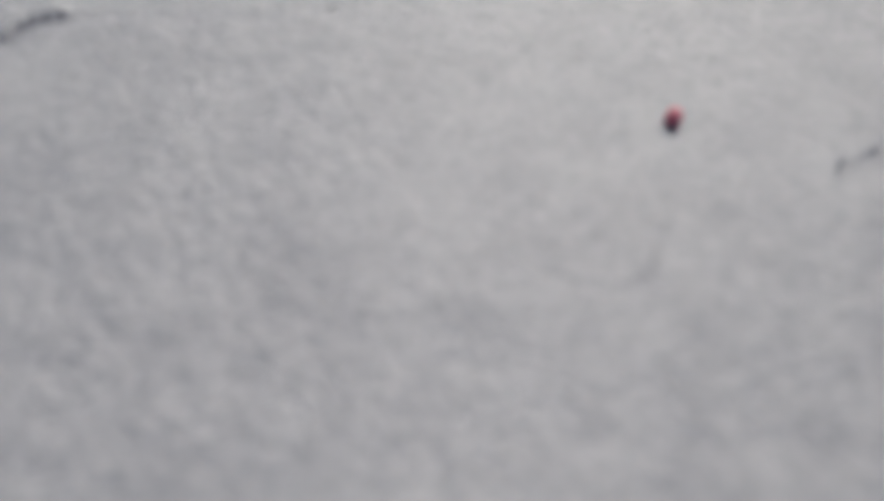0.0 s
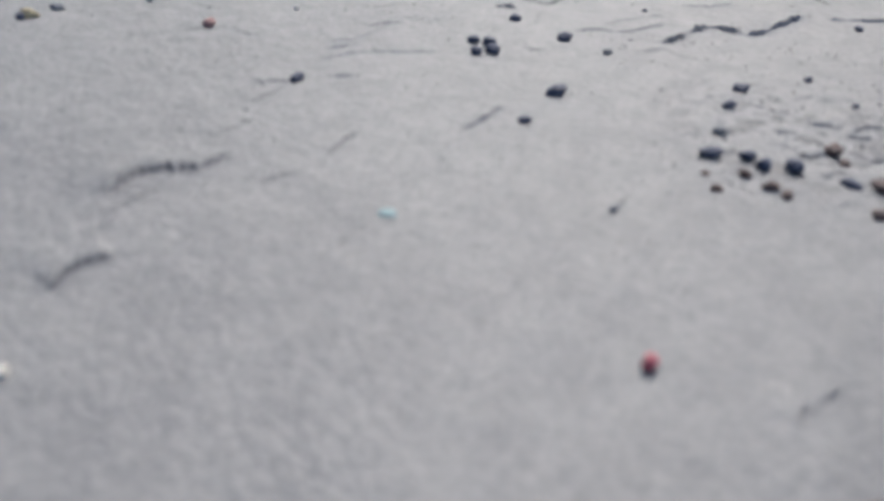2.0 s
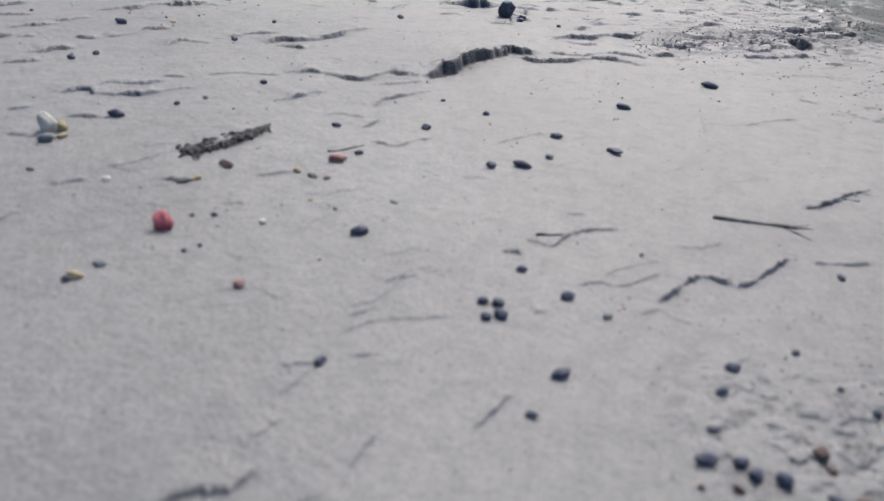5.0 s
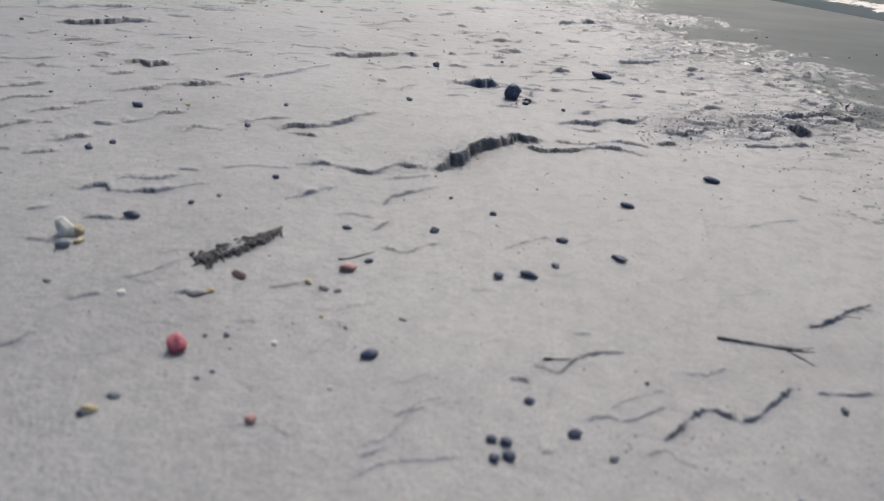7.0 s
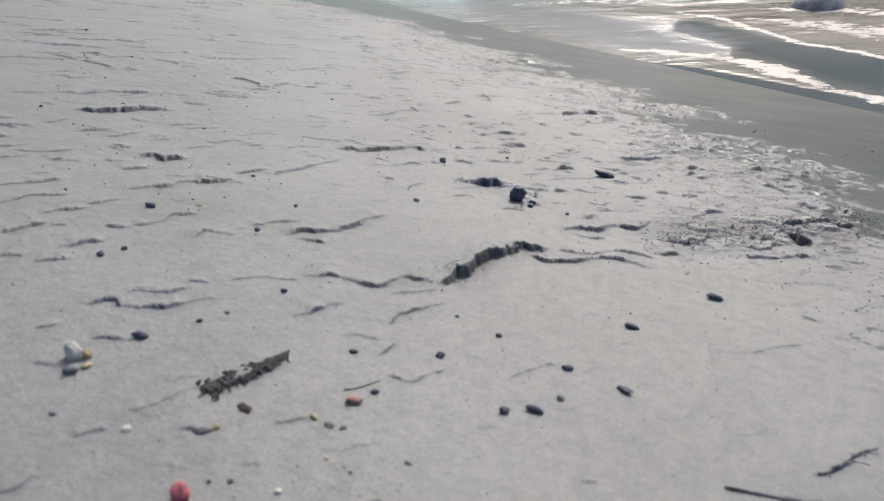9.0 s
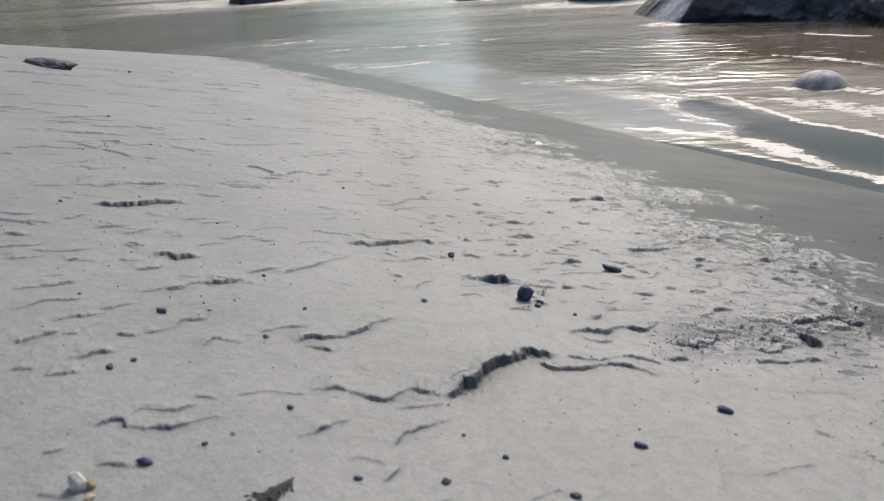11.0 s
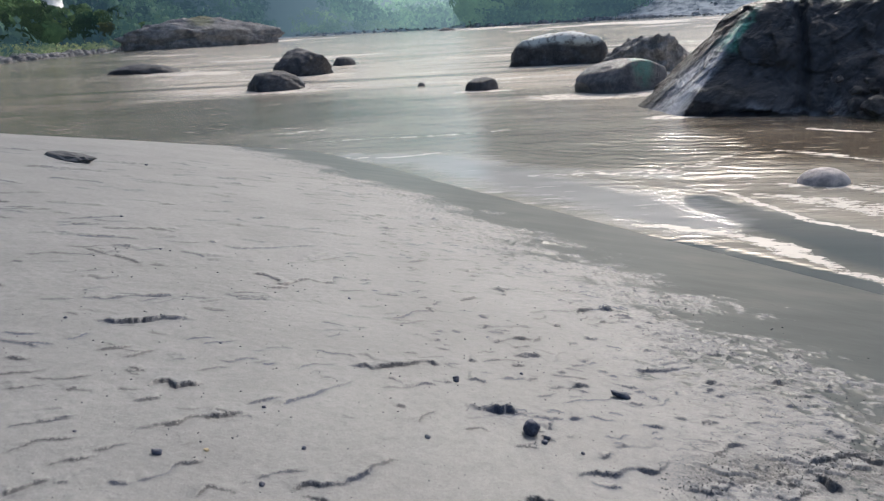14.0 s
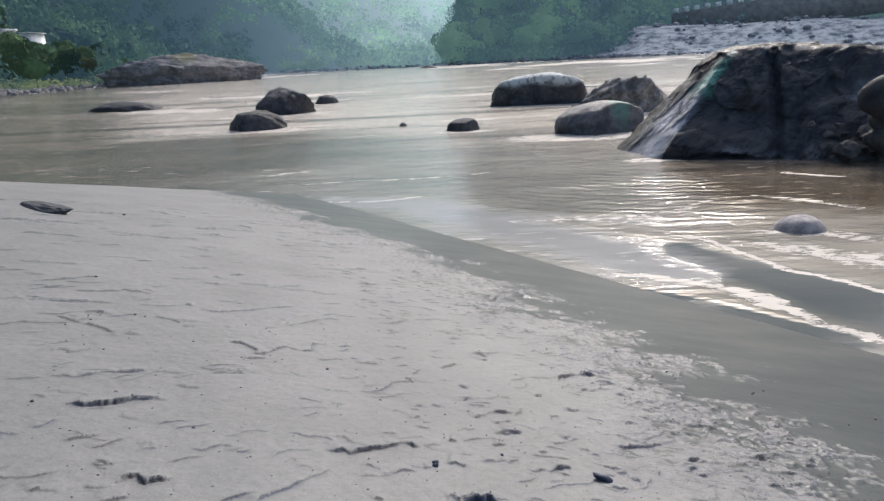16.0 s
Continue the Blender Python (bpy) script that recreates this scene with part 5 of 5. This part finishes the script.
pebble(GREY, -0.123, 2.710, 0.0266, 0, 0.7, 1.2, 103)
pebble(OCHRE, -0.843, 2.421, 0.0209, 0, 0.7, 1.4, 104)
pebble(DARK, -3.020, 5.956, 0.0326, 0, 0.7, 1.2, 105)


def tube(points, radii, sides=7):
    """A bent tapering rod through the points."""
    verts, faces = [], []
    for k, (p, r) in enumerate(zip(points, radii)):
        p = Vector(p)
        ahead = (Vector(points[min(k + 1, len(points) - 1)]) - Vector(points[max(k - 1, 0)])).normalized()
        side = ahead.cross(Vector((0.13, 0.21, 1))).normalized()
        rise = side.cross(ahead)
        for s in range(sides):
            a = 2 * math.pi * s / sides
            verts.append((p + side * (r * math.cos(a)) + rise * (r * math.sin(a)))[:])
        if k:
            for s in range(sides):
                a, b = (k - 1) * sides + s, (k - 1) * sides + (s + 1) % sides
                faces.append((a, b, b + sides, a + sides))
    last = (len(points) - 1) * sides
    faces += [tuple(range(sides - 1, -1, -1)), tuple(range(last, last + sides))]
    return verts, faces


def merged(pieces):
    verts, faces = [], []
    for v, f in pieces:
        o = len(verts)
        verts += list(v)
        faces += [tuple(i + o for i in q) for q in f]
    return verts, faces


def lying(x0, y0, x1, y1, r0, r1, bend, seed, steps=9):
    """Points and radii of a twig that lies on the sand."""
    pts, rad = [], []
    for k in range(steps):
        s = k / (steps - 1)
        w = bend * math.sin(s * 5 + seed) * math.hypot(x1 - x0, y1 - y0)
        x, y = x0 + (x1 - x0) * s - w * (y1 - y0), y0 + (y1 - y0) * s + w
        r = (r0 + (r1 - r0) * s) * (1 + 0.25 * math.sin(9 * s + seed))
        pts.append((x, y, float(bank(np.array([x]), np.array([y]))[0]) + r * 1.4 + 0.004))
        rad.append(r)
    return pts, rad


def twig(x0, y0, x1, y1, r0, r1, bend, seed, label, forks=()):
    holder = new("twig")
    holder.location = (x0, y0, surface(x0, y0))
    tagged(holder, label, "twig")
    back = Matrix.Translation(-holder.location)
    for name, rods in (("stem", [tube(*lying(x0, y0, x1, y1, r0, r1, bend, seed))]), ("side_shoot", [tube(*lying(*q, r0 * 0.6, r1 * 0.6, bend, seed + 2)) for q in forks])):
        for rod in rods:
            ob = from_arrays(name, [tuple(back @ Vector(p)) for p in rod[0]], rod[1], TWIG, holder)
    return holder


twig(0.556, 1.257, 0.735, 1.236, 0.0018, 0.0012, 0.02, 1, "thin dark forked twig half buried in sand", [(0.68, 1.243, 0.715, 1.192), (0.69, 1.243, 0.76, 1.252)])
twig(0.765, 1.325, 0.95, 1.425, 0.0020, 0.0010, 0.03, 4, "thin dark crooked twig lying on wet sand", [(0.80, 1.345, 0.79, 1.318), (0.86, 1.375, 0.90, 1.372), (0.88, 1.39, 0.87, 1.42)])
twig(0.21, 1.150, 0.262, 1.163, 0.0022, 0.0012, 0.05, 7, "short dark wet twig on pale sand")
twig(-0.19, 1.445, -0.12, 1.49, 0.0018, 0.0010, 0.05, 9, "short thin dark twig beside a pink chip")


# a clump of dark plant litter, comb-like, washed against a step
def litter():
    rng = random.Random(5)
    holder = new("plant_litter")
    holder.location = (-0.41, 1.47, surface(-0.41, 1.47))
    tagged(holder, "black comb-like clump of wet plant litter on sand", "plant litter")
    back = Matrix.Translation(-holder.location)
    def lay(name, rods):
        v, f = merged(rods)
        from_arrays(name, [tuple(back @ Vector(p)) for p in v], f, TWIG, holder)
    lay("stem", [tube(*lying(-0.47, 1.405, -0.345, 1.56, 0.0022, 0.0012, 0.02, 3))])
    rods = []
    for k in range(120):
        s = k / 120 + rng.uniform(-0.02, 0.02)
        x, y = -0.47 + 0.125 * s, 1.405 + 0.155 * s
        reach = rng.uniform(0.03, 0.075) * (1 - 0.4 * s)
        side = rng.uniform(-0.3, 0.5)
        rods.append(tube(*lying(x + 0.01, y + 0.015, x + reach * side + 0.012, y - reach * 0.55, 0.0020, 0.0009, 0.06, k, 5), 5))
    lay("frond", rods)
    scraps = []
    for k in range(60):
        s = rng.random() ** 1.4
        x, y = -0.465 + 0.10 * s + rng.gauss(0, 0.010), 1.400 + 0.125 * s + rng.gauss(0, 0.012)
        v, f = rock_shape(2, (rng.uniform(0.006, 0.014), rng.uniform(0.004, 0.008), rng.uniform(0.003, 0.006)), 200 + k, 6, 0.3)
        t = rng.uniform(0, 6.28)
        c, q = math.cos(t), math.sin(t)
        z = float(bank(np.array([x]), np.array([y]))[0]) + 0.006
        scraps.append(([(x + a * c - b * q, y + a * q + b * c, z + e) for a, b, e in v.tolist()], f))
    lay("leaf_scrap", scraps)


litter()


# crumbs of damp sand along the steps and over the broken ground
def crumbs():
    rng = np.random.RandomState(11)
    v0, f0 = [(1, 0, 0), (-1, 0, 0), (0, 1, 0), (0, -1, 0), (0, 0, 1), (0, 0, -1)], [(0, 2, 4), (2, 1, 4), (1, 3, 4), (3, 0, 4), (2, 0, 5), (1, 2, 5), (3, 1, 5), (0, 3, 5)]
    spots = []
    for depth, load, line in SCARPS:
        count = int(np.clip(np.hypot(*(line[-1] - line[0])) / depth * 0.5 * load, 3, 30))
        for u in rng.rand(count) * (len(line) - 1.001):
            k = int(u)
            x, y = line[k] + (u - k) * (line[k + 1] - line[k])
            spots.append((x + rng.normal() * depth * 0.6, y - abs(rng.normal()) * depth * 0.9, depth * rng.uniform(0.06, 0.24)))
    for _ in range(260):
        spots.append((rng.uniform(0.30, 0.85), rng.uniform(0.60, 1.0), rng.uniform(0.0008, 0.0028)))
    for _ in range(1400):
        y = rng.uniform(1.9, 4.5)
        spots.append((wet_edge(y) - abs(rng.normal()) * 0.7 + 0.1, y, rng.uniform(0.0012, 0.0045)))
    for _ in range(700):
        x = rng.uniform(0.7, 1.9)
        spots.append((x, 2.60 + 0.42 * (x - 0.8) + rng.normal() * 0.10, rng.uniform(0.001, 0.005)))
    for _ in range(900):
        r, a = 0.5 + 5 * rng.rand() ** 1.5, rng.uniform(-0.6, 0.55)
        spots.append((r * math.sin(a), r * math.cos(a), rng.uniform(0.0006, 0.0016) * (0.5 + r)))
    xs, ys = np.array([s[0] for s in spots]), np.array([s[1] for s in spots])
    zs = bank(xs, ys) + sand_steps(xs, ys)
    verts, faces = [], []
    for (x, y, r), z in zip(spots, zs):
        o = len(verts)
        sx, sy, sz = r * rng.uniform(0.7, 1.4), r * rng.uniform(0.7, 1.2), r * rng.uniform(0.5, 0.9)
        t = rng.uniform(0, 6.28)
        for a, b, c in v0:
            a, b, c = a * sx * rng.uniform(0.7, 1.2), b * sy * rng.uniform(0.7, 1.2), c * sz
            verts.append((x + a * math.cos(t) - b * math.sin(t), y + a * math.sin(t) + b * math.cos(t), z + c + sz * 0.3))
        faces += [tuple(i + o for i in q) for q in f0]
    ob = from_arrays("sand_crumbs", verts, faces, CRUMB)
    tagged(ob, "dark damp crumbs of sand scattered along small steps", "sand", kind="stuff")


crumbs()


# ---- the far banks, woods and hills ----
def ground_at(x, y):
    return W + float(hill_height(np.array([float(x)]), np.array([float(y)]))[0])


def leaf_cloud(rng, count, size, radius, squash=0.8):
    """Leaf sprays, each a bent pair of faces, filling a lumpy crown: corners, four to a spray."""
    middles, reach = rng.normal(size=(7, 3)) * np.array([0.45, 0.45, 0.35]), rng.uniform(0.4, 0.7, 7)
    k = rng.randint(7, size=count)
    d = rng.normal(size=(count, 3))
    d /= np.linalg.norm(d, axis=1, keepdims=True)
    p = (middles[k] + d * (reach[k] * rng.uniform(0.75, 1.05, count))[:, None]) * radius * np.array([1, 1, squash])
    n = d + rng.normal(size=(count, 3)) * 0.5
    n /= np.linalg.norm(n, axis=1, keepdims=True)
    u = np.cross(n, rng.normal(size=(count, 3)))
    u /= np.linalg.norm(u, axis=1, keepdims=True)
    w = np.cross(n, u)
    s = (size * rng.uniform(0.6, 1.3, count))[:, None]
    return np.stack([p - u * s, p - w * s * 0.6 + n * s * 0.25, p + u * s, p + w * s * 0.6 + n * s * 0.25], 1).reshape(-1, 3)


def spray_object(name, corners, mat, parent=None):
    """A mesh of bent four-cornered leaf sprays."""
    count = len(corners) // 4
    me = bpy.data.meshes.new(name)
    me.vertices.add(len(corners))
    me.vertices.foreach_set("co", corners.astype(np.float32).ravel())
    o = np.arange(count)[:, None] * 4
    tris = np.concatenate([o + np.array([0, 1, 2]), o + np.array([0, 2, 3])], 1).reshape(-1, 3)
    me.loops.add(tris.size)
    me.loops.foreach_set("vertex_index", tris.astype(np.int32).ravel())
    me.polygons.add(len(tris))
    me.polygons.foreach_set("loop_start", (np.arange(len(tris)) * 3).astype(np.int32))
    me.polygons.foreach_set("loop_total", np.full(len(tris), 3, np.int32))
    me.update(calc_edges=True)
    me.materials.append(mat)
    ob = new(name, me)
    if parent is not None:
        ob.parent = parent
    return ob


def shaped(ob, me, middles):
    """Gives a crown's leaves the rounding of the whole crown."""
    co = np.zeros(len(me.vertices) * 3, np.float32)
    me.vertices.foreach_get("co", co)
    d = co.reshape(-1, 3) - middles
    d /= np.maximum(np.linalg.norm(d, axis=1, keepdims=True), 1e-6)
    me.attributes.new("crown_normal", "FLOAT_VECTOR", "POINT").data.foreach_set("vector", d.astype(np.float32).ravel())


def tree_model(seed, height, leaf):
    rng = np.random.RandomState(seed)
    holder = new("tree")
    pts = [(0.02 * height * math.sin(k + seed), 0.02 * height * math.cos(k * 1.3), height * 0.14 * k - 1.0) for k in range(6)]
    rods = [tube(pts, [height * 0.028 * (1 - 0.13 * k) for k in range(6)], 7)]
    for k in range(5):
        a, z = rng.uniform(0, 6.28), height * rng.uniform(0.3, 0.55)
        rods.append(tube([(0, 0, z), (math.cos(a) * height * 0.12, math.sin(a) * height * 0.12, z + height * 0.1), (math.cos(a) * height * 0.25, math.sin(a) * height * 0.25, z + height * 0.22)], [height * 0.014, height * 0.009, height * 0.004], 5))
    v, f = merged(rods)
    from_arrays("trunk", v, f, BARK, holder)
    crown = spray_object("crown", leaf_cloud(rng, 1700, height * 0.050, height * 0.46) + np.array([0, 0, height * 0.62]), leaf, holder)
    shaped(crown, crown.data, np.repeat(np.array([[0, 0, height * 0.5]]), len(crown.data.vertices), 0))
    # haze before the crown, put in as a faint glow
    for title, value in (("haze_glow", 0.28 if leaf == HEAD_LEAF else 0.04), ("crown_tone", rng.uniform(0.2, 0.8))):
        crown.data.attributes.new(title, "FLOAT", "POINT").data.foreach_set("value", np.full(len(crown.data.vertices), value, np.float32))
    return holder


def plant(model, x, y, scale, turn, label, group):
    t = copy_thing(model, pose(x, y, ground_at(x, y) - 0.3, 0, 0, turn) @ Matrix.Scale(scale, 4))
    return tagged(t, label, "tree", group)


models = [tree_model(3, 10.0, LEAF), tree_model(8, 10.0, LEAF), tree_model(14, 8.0, SHRUB_LEAF), tree_model(21, 10.0, HEAD_LEAF), tree_model(27, 10.0, HEAD_LEAF)]
rng = random.Random(3)
for k in range(34):
    y = rng.uniform(120, 235)
    x = float(np.interp(y, [40, 134, 178, 205, 336], [-60, -92, -100, -88, -90])) - rng.uniform(14, 60)
    plant(models[k % 3], x, y, rng.uniform(0.6, 1.05), rng.uniform(0, 360), "dense dark green tree on the far river bank", "trees on the left bank")
for k in range(40):
    x = rng.uniform(-2, 110)
    y = float(np.interp(x, [-9, -4, 50, 116, 200], [356, 345, 338, 316, 280])) + 8 + rng.uniform(0, 40) + 88 * float(ease(55, 120, np.array(x)))
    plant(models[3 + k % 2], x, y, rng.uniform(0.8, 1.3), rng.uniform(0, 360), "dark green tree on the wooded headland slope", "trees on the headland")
for x, y, s in ((-112, 168, 0.95), (-118, 176, 1.05), (-124, 172, 1.0), (-107, 172, 0.85), (-129, 180, 1.1), (-121, 184, 1.0), (-114, 186, 0.9), (-134, 184, 1.0)):
    plant(models[0], x, y, s * 1.24, x * 37, "dense dark green tree in front of a white house", "trees on the left bank")
plant(models[3], -5, 350, 1.7, 40, "leaning green tree at the tip of the headland", "trees on the headland")
for m in models:
    for o in (*m.children, m):
        bpy.data.objects.remove(o)


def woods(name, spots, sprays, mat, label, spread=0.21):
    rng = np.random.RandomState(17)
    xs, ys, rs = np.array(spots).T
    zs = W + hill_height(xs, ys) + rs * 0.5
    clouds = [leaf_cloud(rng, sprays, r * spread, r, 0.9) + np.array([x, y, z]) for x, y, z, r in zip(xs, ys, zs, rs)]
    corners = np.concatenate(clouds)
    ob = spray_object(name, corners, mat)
    ob.data.attributes.new("haze_glow", "FLOAT", "POINT").data.foreach_set("value", airy(corners[:, 0], corners[:, 1]).astype(np.float32))
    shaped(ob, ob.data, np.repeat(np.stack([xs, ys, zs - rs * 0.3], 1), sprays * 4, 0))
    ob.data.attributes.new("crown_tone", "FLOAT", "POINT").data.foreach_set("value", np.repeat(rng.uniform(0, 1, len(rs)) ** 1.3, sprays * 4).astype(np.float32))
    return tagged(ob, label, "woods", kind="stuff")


rng = random.Random(9)
near_spots, mid_spots, right_spots, far_spots = [], [], [], []
for _ in range(1500):
    y, d = rng.uniform(115, 480), 14 + 170 * rng.random() ** 1.3
    x = float(np.interp(y, [40, 134, 178, 205, 336, 480], [-60, -92, -100, -88, -90, -110])) - d
    if x > -0.78 * y:
        (near_spots if y < 300 else mid_spots).append((x, y, rng.uniform(3.5, 6.5) * (1 if y < 300 else 1.15)))
for _ in range(450):
    x, y = -rng.uniform(60, 420), rng.uniform(470, 700)
    mid_spots.append((x, y, rng.uniform(5, 9)))
for _ in range(1900):
    x, d = rng.uniform(-5, 260), 5 + 130 * rng.random() ** 1.3
    y = float(np.interp(x, [-9, -4, 50, 116, 200, 400], [356, 345, 338, 316, 280, 180])) + d + 90 * float(ease(55, 120, np.array(x)))
    x += max(0.0, 1 - x / 60) * 0.10 * d
    right_spots.append((x, y, rng.uniform(3.5, 6.5)))
for _ in range(1100):
    x, y = rng.uniform(-150, 12), 352 + 18 + 620 * rng.random() ** 1.6
    if x < 0.03 * y - 18:
        far_spots.append((x, y, rng.uniform(4.5, 8.5)))
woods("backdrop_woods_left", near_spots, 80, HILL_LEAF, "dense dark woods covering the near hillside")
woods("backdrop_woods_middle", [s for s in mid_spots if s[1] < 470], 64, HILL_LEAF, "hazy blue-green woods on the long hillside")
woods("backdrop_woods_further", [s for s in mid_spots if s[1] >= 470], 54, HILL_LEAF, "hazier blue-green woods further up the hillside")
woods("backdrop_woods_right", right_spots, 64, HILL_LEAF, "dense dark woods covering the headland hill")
woods("backdrop_woods_far", far_spots, 50, HILL_LEAF, "bluish woods on the distant valley slopes, paled by painted haze")

# low scrub between shingle and woods on the left bank
spots = []
for _ in range(260):
    y = rng.uniform(90, 240)
    x = float(np.interp(y, [40, 134, 178, 205, 336], [-60, -92, -100, -88, -90])) - rng.uniform(5, 17)
    spots.append((x, y, rng.uniform(0.8, 2.0)))
woods("bank_scrub", spots, 60, SHRUB_LEAF, "yellowish green scrub along the far bank")


spots = []
for _ in range(200):
    x = rng.uniform(-92, -12)
    spots.append((x, float(np.interp(x, [-90, -20, -10], [336, 372, 366])) + rng.uniform(6, 26), rng.uniform(1.5, 3.5)))
woods("backdrop_scrub", spots, 40, PALE_SCRUB, "pale green scrub above the distant shore")


def stones(name, spots, label, mat=SHINGLE):
    rng = np.random.RandomState(23)
    shapes = [rock_shape(2, (1, 0.8, 0.65), s, 5, 0.15) for s in range(6)]
    xs, ys, rs = np.array(spots).T
    zs = W + hill_height(xs, ys) + rs * 0.2
    verts, faces = [], []
    for x, y, z, r in zip(xs, ys, zs, rs):
        v, f = shapes[rng.randint(6)]
        t, o = rng.uniform(0, 6.28), len(verts)
        c, s = math.cos(t) * r, math.sin(t) * r
        verts += np.stack([x + v[:, 0] * c - v[:, 1] * s, y + v[:, 0] * s + v[:, 1] * c, z + v[:, 2] * r], 1).tolist()
        faces += (np.array(f) + o).tolist()
    return tagged(from_arrays(name, verts, faces, mat), label, "stones", kind="stuff")


spots = []
for _ in range(900):
    y = rng.uniform(85, 230)
    x = float(np.interp(y, [40, 134, 178, 205, 336], [-60, -92, -100, -88, -90])) - rng.uniform(-1.0, 7)
    spots.append((x, y, 0.25 + 1.0 * rng.random() ** 3))
stones("bank_stones", spots, "grey stones along the far left shore", BANK_ROCK)
spots = []
for _ in range(2000):
    x = rng.uniform(-6, 300)
    near = float(np.interp(x, [-9, -4, 50, 116, 200, 400], [356, 345, 338, 316, 280, 180]))
    y = near + rng.choice((rng.uniform(-0.5, 6), rng.uniform(0, 80 if x > 80 else 8), rng.uniform(20, 90) if x > 100 else rng.uniform(0, 7)))
    if float(fbm(np.array([x / 14]), np.array([y / 9]), 15, 3)[0]) > -0.02 or y < near + 5:
        spots.append((x, y, 0.30 + 1.9 * rng.random() ** 4.5))
stones("shingle_stones", spots, "pale grey boulders over the far shingle bank")
spots = []
for _ in range(180):
    x = rng.uniform(-90, -10)
    y = float(np.interp(x, [-90, -20, -10], [336, 372, 366])) + rng.uniform(-1, 8)
    spots.append((x, y, 0.25 + 0.9 * rng.random() ** 3))
stones("far_stones", spots, "pale stones along the distant shore")


def box(x0, y0, z0, x1, y1, z1, bevel=0.0):
    bm = bmesh.new()
    bmesh.ops.create_cube(bm, size=1.0)
    bmesh.ops.transform(bm, matrix=Matrix.Translation(((x0 + x1) / 2, (y0 + y1) / 2, (z0 + z1) / 2)) @ Matrix.Diagonal((x1 - x0, y1 - y0, z1 - z0, 1)), verts=bm.verts)
    if bevel:
        bmesh.ops.bevel(bm, geom=bm.edges[:], offset=bevel, segments=2, affect="EDGES")
    return bm


# the road's guard wall above the shingle, with white guard blocks
wall = new("guard_wall")
wall.matrix_world = pose(120, 406, 20.2, 0, -4.6, -25.9)
tagged(wall, "grey masonry road wall topped with white guard blocks", "wall")
part("masonry", box(0, 0, -15, 110, 1.2, -0.02, 0.1), GREY_WALL, wall)
block = None
for k in range(19):
    if block is None:
        block = part("guard_block", box(-1.5, 0.1, -0.02, 1.5, 1.1, 2.6, 0.15), WHITE_WALL, wall, "white painted guard block")
    else:
        b = block.copy()
        scene.collection.objects.link(b)
    (block if k == 0 else b).location = (2.5 + 5.6 * k, 0, 0)

# a white house among the trees
house = new("house")
house.matrix_world = pose(-130.2, 196, 12.9, 0, 0, -6)
tagged(house, "small white flat-roofed house among trees on the slope", "house")
part("wall", box(-4.2, 0, -10, -0.1, 7, 2.6, 0.05), WHITE_WALL, house)
part("wall", box(0.1, 0.5, -10, 8.6, 7, 1.2, 0.05), WHITE_WALL, house)
part("roof", box(-4.6, -0.4, 2.62, 0.2, 7.4, 2.95, 0.05), WHITE_WALL, house)
part("roof", box(0.25, 0.1, 1.22, 9.0, 7.4, 1.5, 0.05), WHITE_WALL, house)
for x, z in ((-3.2, 0.9), (-1.4, 0.9), (1.6, -0.3), (4.0, -0.3), (6.6, -0.3)):
    part("window", box(x - 0.45, -0.05 if x < 0 else 0.45, z - 0.6, x + 0.45, 0.1 if x < 0 else 0.6, z + 0.6, 0.02), TWIG, house, "dark window opening")

# the far hazy mountains that close the valley
def mountains():
    m, n, l, bsdf = material("hazy_mountain", 1.0, 0.0)
    p = place_of(n, l)
    # haze is put into the base colour and emission of these slopes
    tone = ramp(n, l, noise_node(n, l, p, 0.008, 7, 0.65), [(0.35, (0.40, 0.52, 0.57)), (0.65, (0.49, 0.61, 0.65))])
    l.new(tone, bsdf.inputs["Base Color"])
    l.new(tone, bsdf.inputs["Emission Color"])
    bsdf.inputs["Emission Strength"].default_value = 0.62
    a = np.radians(np.linspace(-40, 40, 160))
    s = np.linspace(0, 1, 24)
    A, S = np.meshgrid(a, s, indexing="xy")
    R = 2900 + 900 * S
    H = S * (1150 + 200 * fbm(A * 6, S * 0 + 2, 81, 4)) + 40 * fbm(A * 20, S * 6, 82, 4) * S
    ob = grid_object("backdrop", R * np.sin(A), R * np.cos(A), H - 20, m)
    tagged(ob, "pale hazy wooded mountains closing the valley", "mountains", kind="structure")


mountains()
